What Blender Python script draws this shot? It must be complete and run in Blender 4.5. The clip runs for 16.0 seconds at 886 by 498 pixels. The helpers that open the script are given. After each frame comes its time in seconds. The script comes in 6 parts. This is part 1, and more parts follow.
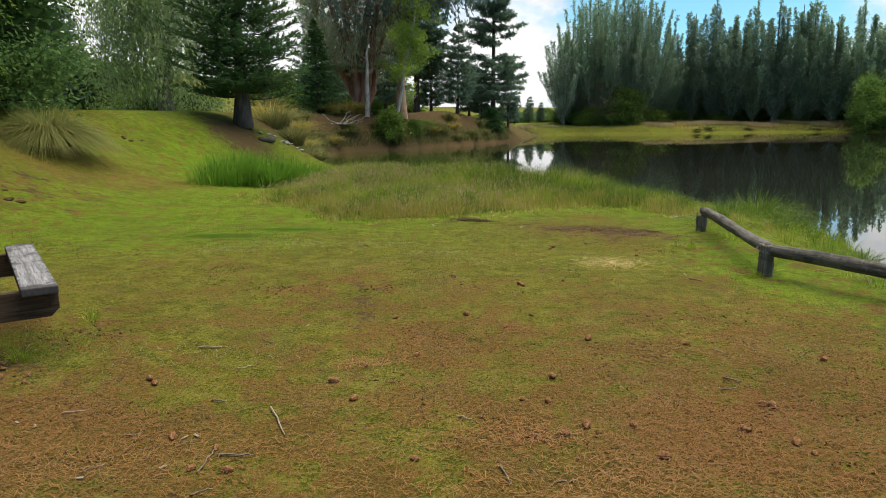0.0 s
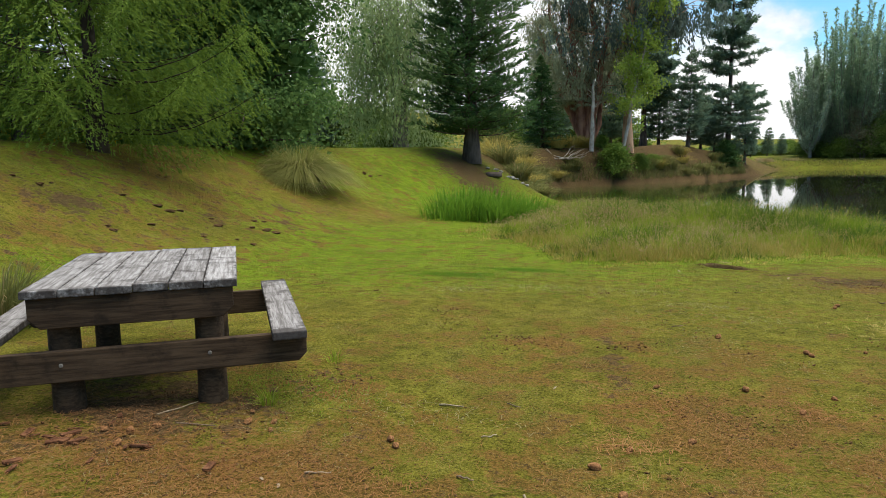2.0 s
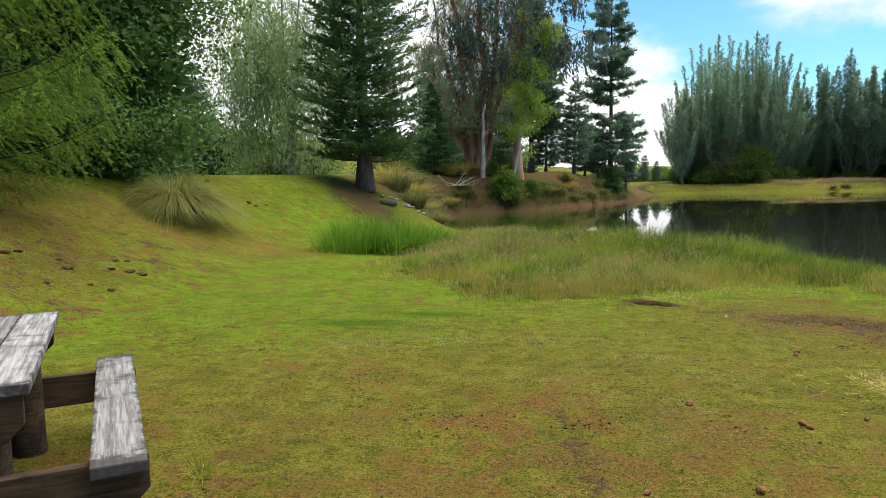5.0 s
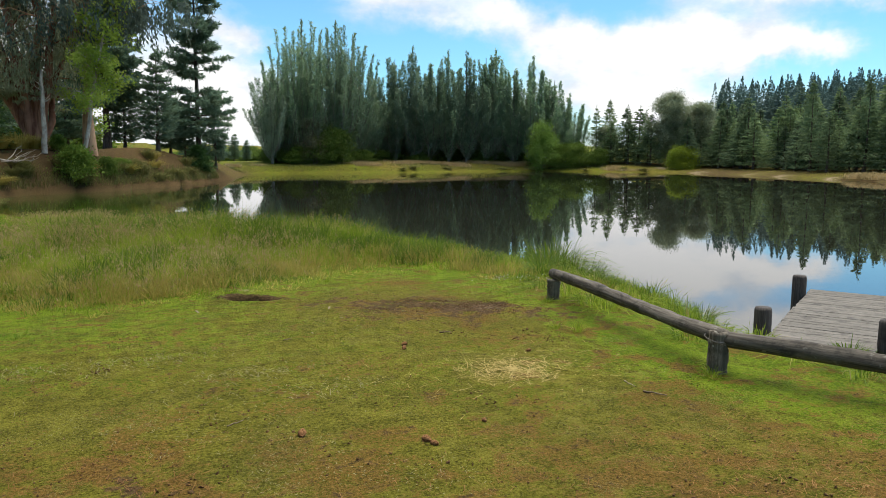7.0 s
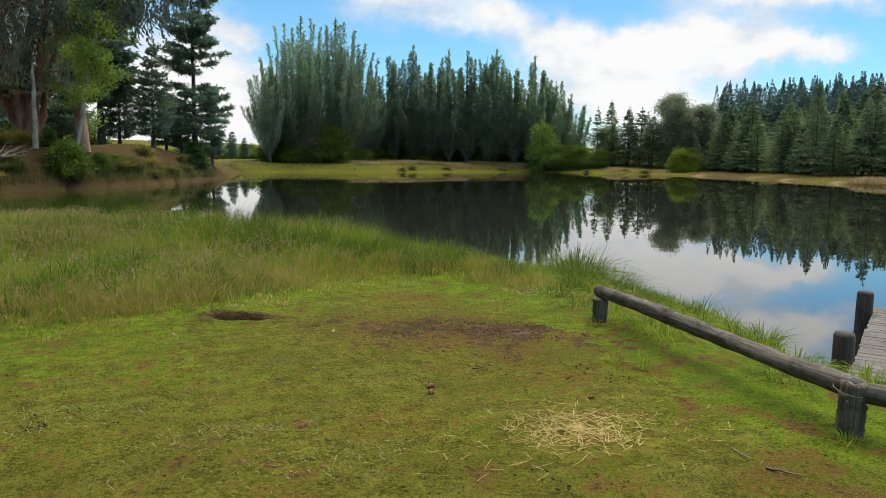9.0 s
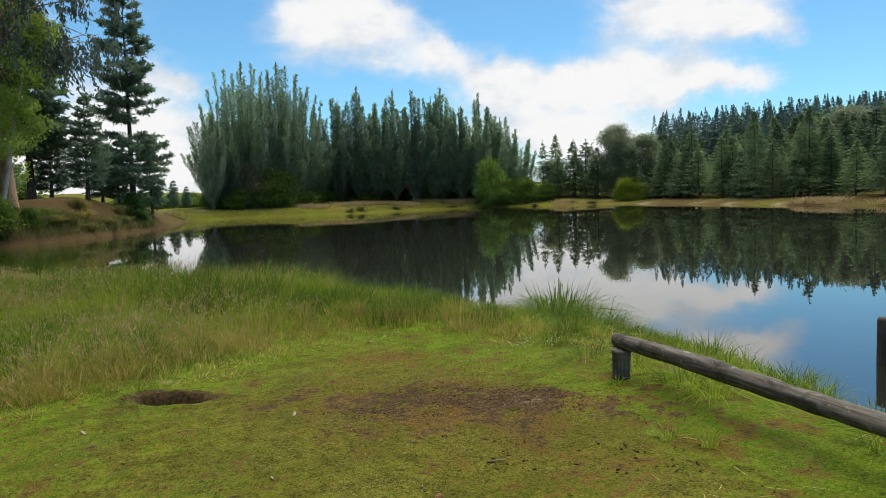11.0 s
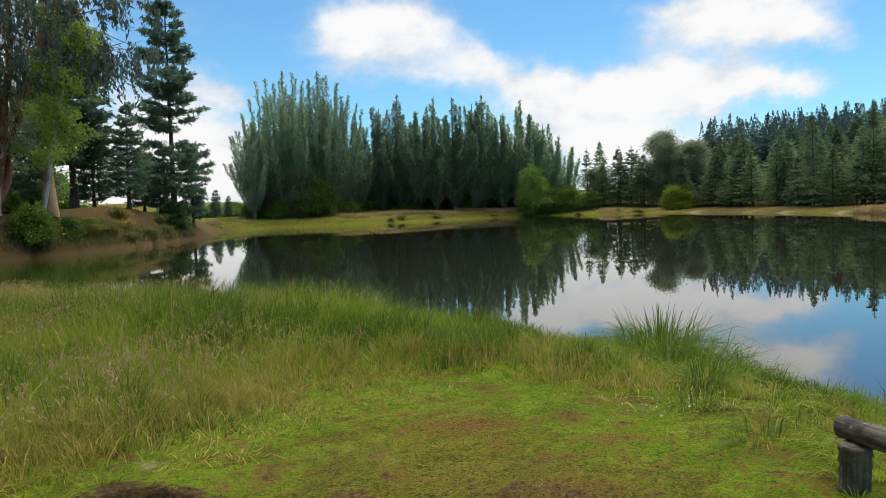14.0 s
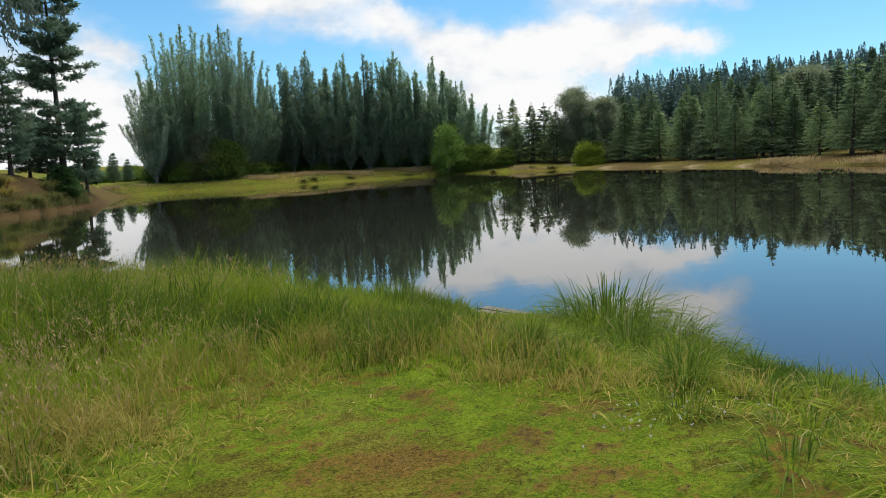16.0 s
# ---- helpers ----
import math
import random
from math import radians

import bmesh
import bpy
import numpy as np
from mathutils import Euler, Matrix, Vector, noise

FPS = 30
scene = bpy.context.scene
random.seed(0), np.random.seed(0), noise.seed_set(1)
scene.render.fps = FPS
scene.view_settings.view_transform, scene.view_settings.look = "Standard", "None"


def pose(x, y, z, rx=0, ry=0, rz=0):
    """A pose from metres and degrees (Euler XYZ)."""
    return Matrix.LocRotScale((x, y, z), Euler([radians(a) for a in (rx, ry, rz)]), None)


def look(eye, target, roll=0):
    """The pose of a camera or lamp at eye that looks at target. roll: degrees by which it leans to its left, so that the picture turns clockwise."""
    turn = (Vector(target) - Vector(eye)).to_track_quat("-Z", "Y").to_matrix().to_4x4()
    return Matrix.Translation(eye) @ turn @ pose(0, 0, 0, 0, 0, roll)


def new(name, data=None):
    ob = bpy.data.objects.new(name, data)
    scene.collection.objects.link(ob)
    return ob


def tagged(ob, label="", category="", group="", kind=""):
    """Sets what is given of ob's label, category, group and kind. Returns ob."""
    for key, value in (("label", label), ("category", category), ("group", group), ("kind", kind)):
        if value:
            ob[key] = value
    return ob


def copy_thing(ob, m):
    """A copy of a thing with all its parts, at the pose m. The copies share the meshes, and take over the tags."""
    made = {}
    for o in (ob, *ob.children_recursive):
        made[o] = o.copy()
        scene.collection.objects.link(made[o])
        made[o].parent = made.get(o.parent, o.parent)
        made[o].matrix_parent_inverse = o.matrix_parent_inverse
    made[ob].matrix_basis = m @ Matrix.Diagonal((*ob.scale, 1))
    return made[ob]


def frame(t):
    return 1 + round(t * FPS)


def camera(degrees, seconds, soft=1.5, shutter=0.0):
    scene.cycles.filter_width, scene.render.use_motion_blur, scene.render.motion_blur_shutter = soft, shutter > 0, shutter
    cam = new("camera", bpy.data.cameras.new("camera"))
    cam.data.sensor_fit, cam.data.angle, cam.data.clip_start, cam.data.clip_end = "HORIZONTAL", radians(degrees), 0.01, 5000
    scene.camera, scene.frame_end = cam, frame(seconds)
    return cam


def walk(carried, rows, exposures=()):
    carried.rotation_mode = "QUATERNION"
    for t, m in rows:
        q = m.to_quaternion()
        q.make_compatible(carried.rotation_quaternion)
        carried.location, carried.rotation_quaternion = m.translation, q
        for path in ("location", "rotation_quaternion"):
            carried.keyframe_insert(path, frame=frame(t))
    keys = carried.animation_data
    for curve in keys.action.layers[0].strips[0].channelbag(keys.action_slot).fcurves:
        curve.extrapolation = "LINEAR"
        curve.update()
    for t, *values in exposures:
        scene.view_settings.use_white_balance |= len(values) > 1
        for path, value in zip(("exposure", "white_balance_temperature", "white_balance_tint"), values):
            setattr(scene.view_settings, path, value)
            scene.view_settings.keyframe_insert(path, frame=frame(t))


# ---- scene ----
cam = camera(64.6, 16.0, 0.65)
PATH = [
    (0, (0.605, -0.468, 1.496), (0.553, 1.499, 1.14), -0.6),
    (0.5, (0.488, -0.408, 1.513), (0.215, 1.555, 1.244), -1.5),
    (1, (0.355, -0.315, 1.501), (-0.028, 1.632, 1.252), -1.7),
    (1.5, (0.295, -0.134, 1.507), (-0.316, 1.747, 1.206), -1.9),
    (2, (0.242, 0.081, 1.527), (-0.409, 1.955, 1.274), -1.0),
    (2.5, (0.078, 0.251, 1.556), (-0.51, 2.153, 1.364), -1.3),
    (3, (-0.087, 0.43, 1.527), (-0.58, 2.347, 1.244), -1.0),
    (3.2, (-0.125, 0.536, 1.534), (-0.606, 2.454, 1.246), -0.3),
    (5.5, (-0.297, 1.574, 1.559), (-0.535, 3.553, 1.391), -2.5),
    (6, (-0.261, 1.865, 1.595), (-0.176, 3.849, 1.351), -0.7),
    (6.5, (-0.301, 2.128, 1.538), (0.107, 4.061, 1.227), -2.5),
    (7, (-0.169, 2.446, 1.544), (0.584, 4.282, 1.289), -0.1),
    (7.5, (-0.099, 2.735, 1.532), (0.805, 4.481, 1.165), -0.0),
    (8, (-0.111, 3.081, 1.513), (0.845, 4.81, 1.203), -0.4),
    (8.5, (-0.059, 3.4, 1.47), (0.748, 5.212, 1.216), -1.3),
    (8.7, (-0.015, 3.523, 1.49), (0.745, 5.355, 1.236), 0.5),
    (10.8, (0.36, 4.827, 1.478), (1.171, 6.645, 1.286), -1.8),
    (11, (0.311, 4.946, 1.429), (1.205, 6.729, 1.282), -2.1),
    (11.5, (0.433, 5.288, 1.458), (1.324, 7.067, 1.254), -2.7),
    (12, (0.591, 5.598, 1.436), (1.452, 7.392, 1.232), -1.3),
    (12.5, (0.635, 5.917, 1.451), (1.618, 7.653, 1.306), -2.1),
    (13, (0.725, 6.251, 1.456), (1.625, 8.03, 1.299), -1.4),
    (13.5, (0.832, 6.569, 1.406), (1.581, 8.419, 1.285), -0.8),
    (14, (0.847, 6.879, 1.401), (1.642, 8.711, 1.284), -2.2),
    (14.5, (0.979, 7.211, 1.414), (1.688, 9.063, 1.155), -4.2),
    (15, (1.158, 7.5, 1.391), (1.911, 9.335, 1.134), -1.4),
    (15.5, (1.283, 7.778, 1.388), (2.22, 9.533, 1.18), -1.3),
    (16, (1.371, 8.051, 1.4), (2.369, 9.768, 1.157), -3.2),
]
walk(cam, [(t, look(eye, target, roll)) for t, eye, target, roll in PATH],
     exposures=[(0.0, 1.0), (2.0, 1.12), (3.0, 1.2), (5.5, 1.25), (7.0, 1.02), (8.5, 0.88), (11.0, 0.8), (16.0, 0.85)])

# ---- light ----
SUN_EL, SUN_AZ = radians(72), radians(62)     # azimuth clockwise from +y
world = bpy.data.worlds.new("sky")
scene.world = world
world.use_nodes = True


class Nodes:
    """Short hand for node trees."""

    def __init__(self, tree):
        self.t = tree
        tree.nodes.clear()

    def add(self, kind, **sets):
        n = self.t.nodes.new(kind)
        for k, v in sets.items():
            if k == "operation":
                n.operation = v
            elif k == "blend_type":
                n.blend_type = v
            elif k == "data_type":
                n.data_type = v
            elif k == "interpolation_type":
                n.interpolation_type = v
            elif k == "attribute_name":
                n.attribute_name = v
        return n

    def link(self, a, b):
        self.t.links.new(a, b)

    def feed(self, socket, v):
        if isinstance(v, bpy.types.NodeSocket):
            self.link(v, socket)
        else:
            socket.default_value = v

    def math(self, op, a, b=0.0, c=0.0):
        n = self.add("ShaderNodeMath", operation=op)
        self.feed(n.inputs[0], a)
        self.feed(n.inputs[1], b)
        self.feed(n.inputs[2], c)
        return n.outputs[0]

    def vec(self, op, a, b=(0, 0, 0)):
        n = self.add("ShaderNodeVectorMath", operation=op)
        self.feed(n.inputs[0], a)
        self.feed(n.inputs[1], b)
        return n.outputs[0]

    def mix(self, f, a, b, blend="MIX"):
        n = self.add("ShaderNodeMix", data_type="RGBA", blend_type=blend)
        self.feed(n.inputs[0], f)
        self.feed(n.inputs[6], a)
        self.feed(n.inputs[7], b)
        return n.outputs[2]

    def noise(self, vec, scale, detail=4.0, rough=0.55, dist=0.0):
        n = self.add("ShaderNodeTexNoise")
        if vec is not None:
            self.link(vec, n.inputs["Vector"])
        n.inputs["Scale"].default_value = scale
        n.inputs["Detail"].default_value = detail
        n.inputs["Roughness"].default_value = rough
        n.inputs["Distortion"].default_value = dist
        return n.outputs["Fac"]

    def step(self, v, lo, hi, a=0.0, b=1.0):
        n = self.add("ShaderNodeMapRange", interpolation_type="SMOOTHSTEP")
        self.feed(n.inputs[0], v)
        n.inputs[1].default_value, n.inputs[2].default_value = lo, hi
        n.inputs[3].default_value, n.inputs[4].default_value = a, b
        return n.outputs[0]

    def mapped(self, vec, scale=(1, 1, 1), loc=(0, 0, 0), rot=(0, 0, 0)):
        n = self.add("ShaderNodeMapping")
        self.link(vec, n.inputs[0])
        n.inputs[1].default_value, n.inputs[2].default_value, n.inputs[3].default_value = loc, rot, scale
        return n.outputs[0]


def rgb(r, g, b):
    return (r, g, b, 1.0)


# clouds: bearing and height of each bank in degrees, its half width and half depth, its weight
CLOUDS = ((19.0, 14.0, 5.5, 2.6, 0.55), (25.5, 11.0, 4.5, 1.8, 0.4), (33.0, 8.6, 6.5, 2.0, 0.55), (42.0, 8.2, 5.5, 1.7, 0.5), (48.5, 7.4, 3.6, 1.0, 0.35), (45.0, 13.2, 7.5, 2.6, 0.6),
          (51.0, 10.8, 2.6, 1.5, 0.3), (34.0, 5.4, 7.0, 1.6, 0.30), (39.5, 4.2, 6.0, 1.5, 0.24), (4.0, 5.5, 7.0, 3.2, 0.42), (8.0, 9.3, 1.8, 1.0, 0.25), (-28.0, 10.0, 24.0, 10.0, 0.8), (100.0, 25.0, 30.0, 10.0, 0.3), (-120.0, 30.0, 50.0, 16.0, 0.3))


def build_sky():
    g = Nodes(world.node_tree)
    sky = g.add("ShaderNodeTexSky")
    sky.sky_type = "NISHITA"
    sky.sun_disc = False
    sky.sun_elevation, sky.sun_rotation = SUN_EL, SUN_AZ
    sky.air_density, sky.dust_density, sky.ozone_density = 1.0, 0.2, 3.5
    co = g.add("ShaderNodeTexCoord").outputs["Generated"]
    sep = g.add("ShaderNodeSeparateXYZ")
    g.link(co, sep.inputs[0])
    az = g.math("MULTIPLY", g.math("ARCTAN2", sep.outputs[0], sep.outputs[1]), 57.2958)
    el = g.math("MULTIPLY", g.math("ARCSINE", sep.outputs[2]), 57.2958)
    warp = g.noise(co, 9.0, 5.0, 0.6)
    warp2 = g.noise(g.mapped(co, loc=(5, 2, 1)), 9.0, 5.0, 0.6)
    az = g.math("ADD", az, g.math("MULTIPLY", g.math("SUBTRACT", warp, 0.5), 9.0))
    el = g.math("ADD", el, g.math("MULTIPLY", g.math("SUBTRACT", warp2, 0.5), 5.0))
    total = 0.0
    for a0, e0, sa, se, wt in CLOUDS:
        u = g.math("DIVIDE", g.math("SUBTRACT", az, a0), sa)
        v = g.math("DIVIDE", g.math("SUBTRACT", el, e0), se)
        r = g.math("ADD", g.math("MULTIPLY", u, u), g.math("MULTIPLY", v, v))
        total = g.math("ADD", total, g.math("MULTIPLY", g.math("POWER", 2.718, g.math("MULTIPLY", r, -1.0)), wt))
    big = g.noise(g.mapped(co, (1, 1, 2.2)), 5.0, 8.0, 0.58, 0.2)
    high = g.noise(g.mapped(co, (1, 1, 1.4), loc=(1.7, 4.0, 0.3)), 1.6, 6.0, 0.55)
    over = g.math("MULTIPLY", g.step(sep.outputs[2], 0.28, 0.5), g.step(high, 0.46, 0.62))
    low = g.step(sep.outputs[2], -0.02, 0.15, 0.48, 0.0)
    dens = g.math("ADD", g.math("ADD", total, low), g.math("MULTIPLY", g.math("SUBTRACT", big, 0.5), 0.75))
    cover = g.math("MAXIMUM", g.step(dens, 0.12, 0.46), g.math("MULTIPLY", over, 0.8))
    fine = g.noise(g.mapped(co, (1, 1, 2.0), loc=(3, 1, 0)), 11.0, 6.0, 0.6)
    lit = g.math("ADD", fine, g.math("MULTIPLY", g.math("SUBTRACT", dens, 0.4), 0.5))
    white = g.mix(g.step(lit, 0.32, 0.62), rgb(4.6, 5.0, 5.5), rgb(6.25, 6.25, 6.25))
    bg = g.add("ShaderNodeBackground")
    blue = g.mix(1.0, sky.outputs[0], rgb(0.61, 0.92, 0.99), "MULTIPLY")
    g.link(g.mix(cover, blue, white), bg.inputs[0])
    bg.inputs[1].default_value = 0.086
    out = g.add("ShaderNodeOutputWorld")
    g.link(bg.outputs[0], out.inputs[0])


build_sky()
sun = new("sun", bpy.data.lights.new("sun", "SUN"))
sun.data.energy, sun.data.angle, sun.data.color = 3.3, radians(66), (1.0, 0.95, 0.86)
sun.matrix_world = look((math.sin(SUN_AZ) * math.cos(SUN_EL) * 60, math.cos(SUN_AZ) * math.cos(SUN_EL) * 60, math.sin(SUN_EL) * 60), (0, 0, 0))

# ---- materials ----


def material(name):
    m = bpy.data.materials.new(name)
    m.use_nodes = True
    return m, Nodes(m.node_tree)


def finish(g, colour, rough=0.8, height=None, strength=0.3, distance=0.01, metallic=0.0, translucent=0.0, spec=0.3):
    b = g.add("ShaderNodeBsdfPrincipled")
    g.feed(b.inputs["Base Color"], colour)
    g.feed(b.inputs["Roughness"], rough)
    b.inputs["Metallic"].default_value = metallic
    b.inputs["Specular IOR Level"].default_value = spec
    if height is not None:
        bump = g.add("ShaderNodeBump")
        bump.inputs["Strength"].default_value, bump.inputs["Distance"].default_value = strength, distance
        g.link(height, bump.inputs["Height"])
        g.link(bump.outputs[0], b.inputs["Normal"])
    out = g.add("ShaderNodeOutputMaterial")
    if translucent:
        tr = g.add("ShaderNodeBsdfTranslucent")
        g.feed(tr.inputs[0], colour)
        mx = g.add("ShaderNodeMixShader")
        mx.inputs[0].default_value = translucent
        g.link(b.outputs[0], mx.inputs[1])
        g.link(tr.outputs[0], mx.inputs[2])
        g.link(mx.outputs[0], out.inputs[0])
    else:
        g.link(b.outputs[0], out.inputs[0])


def leaf_material(name, a, b, c=None, translucent=0.35, rough=0.6, spread=0.5, each=0.0):
    """Foliage whose leaves differ one from another between two colours, with a broad drift."""
    m, g = material(name)
    isl = g.add("ShaderNodeNewGeometry").outputs["Random Per Island"]
    pos = g.add("ShaderNodeTexCoord").outputs["Object"]
    n = g.noise(pos, spread, 3.0)
    col = g.mix(g.math("ADD", g.math("MULTIPLY", isl, 0.45), g.math("MULTIPLY", g.step(n, 0.3, 0.7), 0.55)), rgb(*a), rgb(*b))
    if c:
        col = g.mix(g.step(isl, 0.93, 0.95), col, rgb(*c))
    if each:
        one = g.add("ShaderNodeObjectInfo").outputs["Random"]
        col = g.mix(1.0, col, g.mix(one, rgb(1 - each, 1 - each, 1 - 0.8 * each), rgb(1 + each, 1 + 0.85 * each, 1 + 0.4 * each)), "MULTIPLY")
    finish(g, col, rough, translucent=translucent, spec=0.05)
    return m


def bark_material(name, a, b, scale=6.0, stretch=0.25, bump=0.6):
    m, g = material(name)
    pos = g.add("ShaderNodeTexCoord").outputs["Object"]
    st = g.mapped(pos, (1, 1, stretch))
    n = g.noise(st, scale, 6.0, 0.65)
    n2 = g.noise(pos, 0.8, 3.0)
    col = g.mix(g.step(n, 0.35, 0.65), rgb(*a), rgb(*b))
    col = g.mix(g.math("MULTIPLY", g.step(n2, 0.45, 0.7), 0.45), col, rgb(*[v * 0.5 for v in a]))
    finish(g, col, 0.9, n, bump, 0.03, spec=0.1)
    return m


def weathered_wood(name, a, b, dark, grain_axis=0, scale=14.0, lichen=None, board=None):
    """Grey weathered timber with grain along one axis of the object."""
    m, g = material(name)
    pos = g.add("ShaderNodeTexCoord").outputs["Object"]
    sc = [1.0, 1.0, 1.0]
    sc[grain_axis] = 0.06
    rnd = g.add("ShaderNodeObjectInfo").outputs["Random"]
    shift = g.add("ShaderNodeCombineXYZ")
    g.link(g.math("MULTIPLY", rnd, 37.0), shift.inputs[0])
    g.link(g.math("MULTIPLY", rnd, 11.0), shift.inputs[1])
    p = g.vec("ADD", pos, shift.outputs[0])
    grain = g.noise(g.mapped(p, sc), scale * 4, 6.0, 0.7)
    blot = g.noise(p, 5.0, 5.0, 0.65)
    col = g.mix(g.step(grain, 0.35, 0.68), rgb(*a), rgb(*b))
    col = g.mix(g.math("MULTIPLY", g.step(blot, 0.5, 0.68), 0.75), col, rgb(*dark))
    if lichen:
        li = g.noise(p, 16.0, 4.0, 0.6)
        col = g.mix(g.step(li, 0.62, 0.68), col, rgb(*lichen))
    col = g.mix(g.math("MULTIPLY", rnd, 0.3), col, rgb(*dark))
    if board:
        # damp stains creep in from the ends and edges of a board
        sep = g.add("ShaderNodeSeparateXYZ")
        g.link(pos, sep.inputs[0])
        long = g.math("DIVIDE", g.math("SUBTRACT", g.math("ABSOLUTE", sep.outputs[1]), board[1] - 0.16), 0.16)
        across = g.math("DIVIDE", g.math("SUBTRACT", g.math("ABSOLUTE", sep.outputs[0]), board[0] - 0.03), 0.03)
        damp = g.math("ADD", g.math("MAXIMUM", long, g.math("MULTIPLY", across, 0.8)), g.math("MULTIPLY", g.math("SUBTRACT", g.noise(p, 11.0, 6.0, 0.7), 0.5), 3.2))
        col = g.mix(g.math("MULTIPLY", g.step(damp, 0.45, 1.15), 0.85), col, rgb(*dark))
    finish(g, col, 0.85, grain, 0.5, 0.004, spec=0.2)
    return m


def ground_material():
    m, g = material("meadow_ground")
    pos = g.add("ShaderNodeNewGeometry").outputs["Position"]

    def attr(n):
        return g.add("ShaderNodeAttribute", attribute_name=n).outputs["Fac"]

    litter, soil, dry, lush, sand = attr("litter"), attr("soil"), attr("dry"), attr("lush"), attr("sand")
    n1 = g.noise(pos, 1.3, 6.0, 0.6)
    n2 = g.noise(pos, 6.0, 7.0, 0.68)
    n3 = g.noise(pos, 34.0, 6.0, 0.7)
    n4 = g.noise(g.mapped(pos, (1, 1, 1), loc=(7, 3, 0)), 130.0, 4.0, 0.7)
    n5 = g.noise(g.mapped(pos, (1, 1, 1), loc=(2, 9, 0)), 18.0, 5.0, 0.75)
    n6 = g.noise(g.mapped(pos, (1, 1, 1), loc=(11, 5, 0)), 2.4, 6.0, 0.66, 0.4)
    w2, w3, w5, w6 = g.step(n2, 0.36, 0.64), g.step(n3, 0.36, 0.64), g.step(n5, 0.36, 0.64), g.step(n6, 0.38, 0.62)

    def swing(field, *pairs):
        """A field with noises swung about it."""
        for n, a in pairs:
            field = g.math("ADD", field, g.math("MULTIPLY", g.math("SUBTRACT", n, 0.5), a))
        return field

    w8 = g.step(g.noise(g.mapped(pos, (1, 1, 1), loc=(1, 6, 0)), 60.0, 5.0, 0.75), 0.36, 0.64)
    mid = swing(0.5, (w2, 0.45), (w3, 0.40), (w8, 0.70))
    olive = g.mix(mid, rgb(0.048, 0.045, 0.004), rgb(0.185, 0.168, 0.022))
    green = g.mix(mid, rgb(0.046, 0.088, 0.003), rgb(0.165, 0.222, 0.012))
    col = g.mix(g.step(swing(lush, (w6, 0.75), (w2, 0.45)), 0.15, 0.75), olive, green)
    col = g.mix(g.math("MULTIPLY", g.step(swing(dry, (w2, 0.5)), 0.3, 1.1), 0.75), col, rgb(0.21, 0.160, 0.036))
    w7 = g.step(g.noise(g.mapped(pos, (1, 1, 1), loc=(3, 8, 0)), 75.0, 5.0, 0.75), 0.36, 0.64)
    brown = g.mix(swing(0.5, (w3, 0.35), (w7, 0.75)), rgb(0.040, 0.019, 0.005), rgb(0.225, 0.117, 0.030))
    k = swing(litter, (w6, 1.05), (w2, 0.65), (w3, 0.25), (w7, 0.35))
    col = g.mix(g.math("MULTIPLY", g.step(k, 0.12, 0.80), 0.85), col, brown)
    earth = g.mix(w3, rgb(0.040, 0.023, 0.011), rgb(0.115, 0.070, 0.034))
    col = g.mix(g.math("MULTIPLY", g.step(swing(soil, (w5, 0.45), (w2, 0.8), (w6, 0.3)), 0.35, 0.8), 0.95), col, earth)
    col = g.mix(g.math("MULTIPLY", g.step(n1, 0.4, 0.7), 0.30), col, rgb(0.040, 0.042, 0.008))
    col = g.mix(g.math("MULTIPLY", g.step(n5, 0.56, 0.68), 0.75), col, rgb(0.030, 0.020, 0.008))
    col = g.mix(g.math("MULTIPLY", g.step(n4, 0.45, 0.30), 0.6), col, rgb(0.022, 0.020, 0.006))
    pale = g.math("MULTIPLY", g.step(n4, 0.56, 0.68), g.step(g.noise(g.mapped(pos, (1, 1, 1), loc=(4, 4, 0)), 1.7, 4.0), 0.48, 0.64, 0.15, 0.9))
    pale = g.math("MULTIPLY", pale, g.step(soil, 0.2, 0.7, 1.0, 0.15))
    col = g.mix(pale, col, rgb(0.27, 0.235, 0.10))
    col = g.mix(g.step(swing(sand, (w2, 0.4), (w5, 0.3)), 0.3, 0.8), col, g.mix(w3, rgb(0.17, 0.12, 0.075), rgb(0.31, 0.235, 0.16)))
    h = g.math("ADD", g.math("MULTIPLY", n5, 0.8), g.math("ADD", g.math("MULTIPLY", n3, 0.8), g.math("MULTIPLY", n4, 0.5)))
    finish(g, col, 0.95, h, 0.9, 0.026, spec=0.05)
    return m


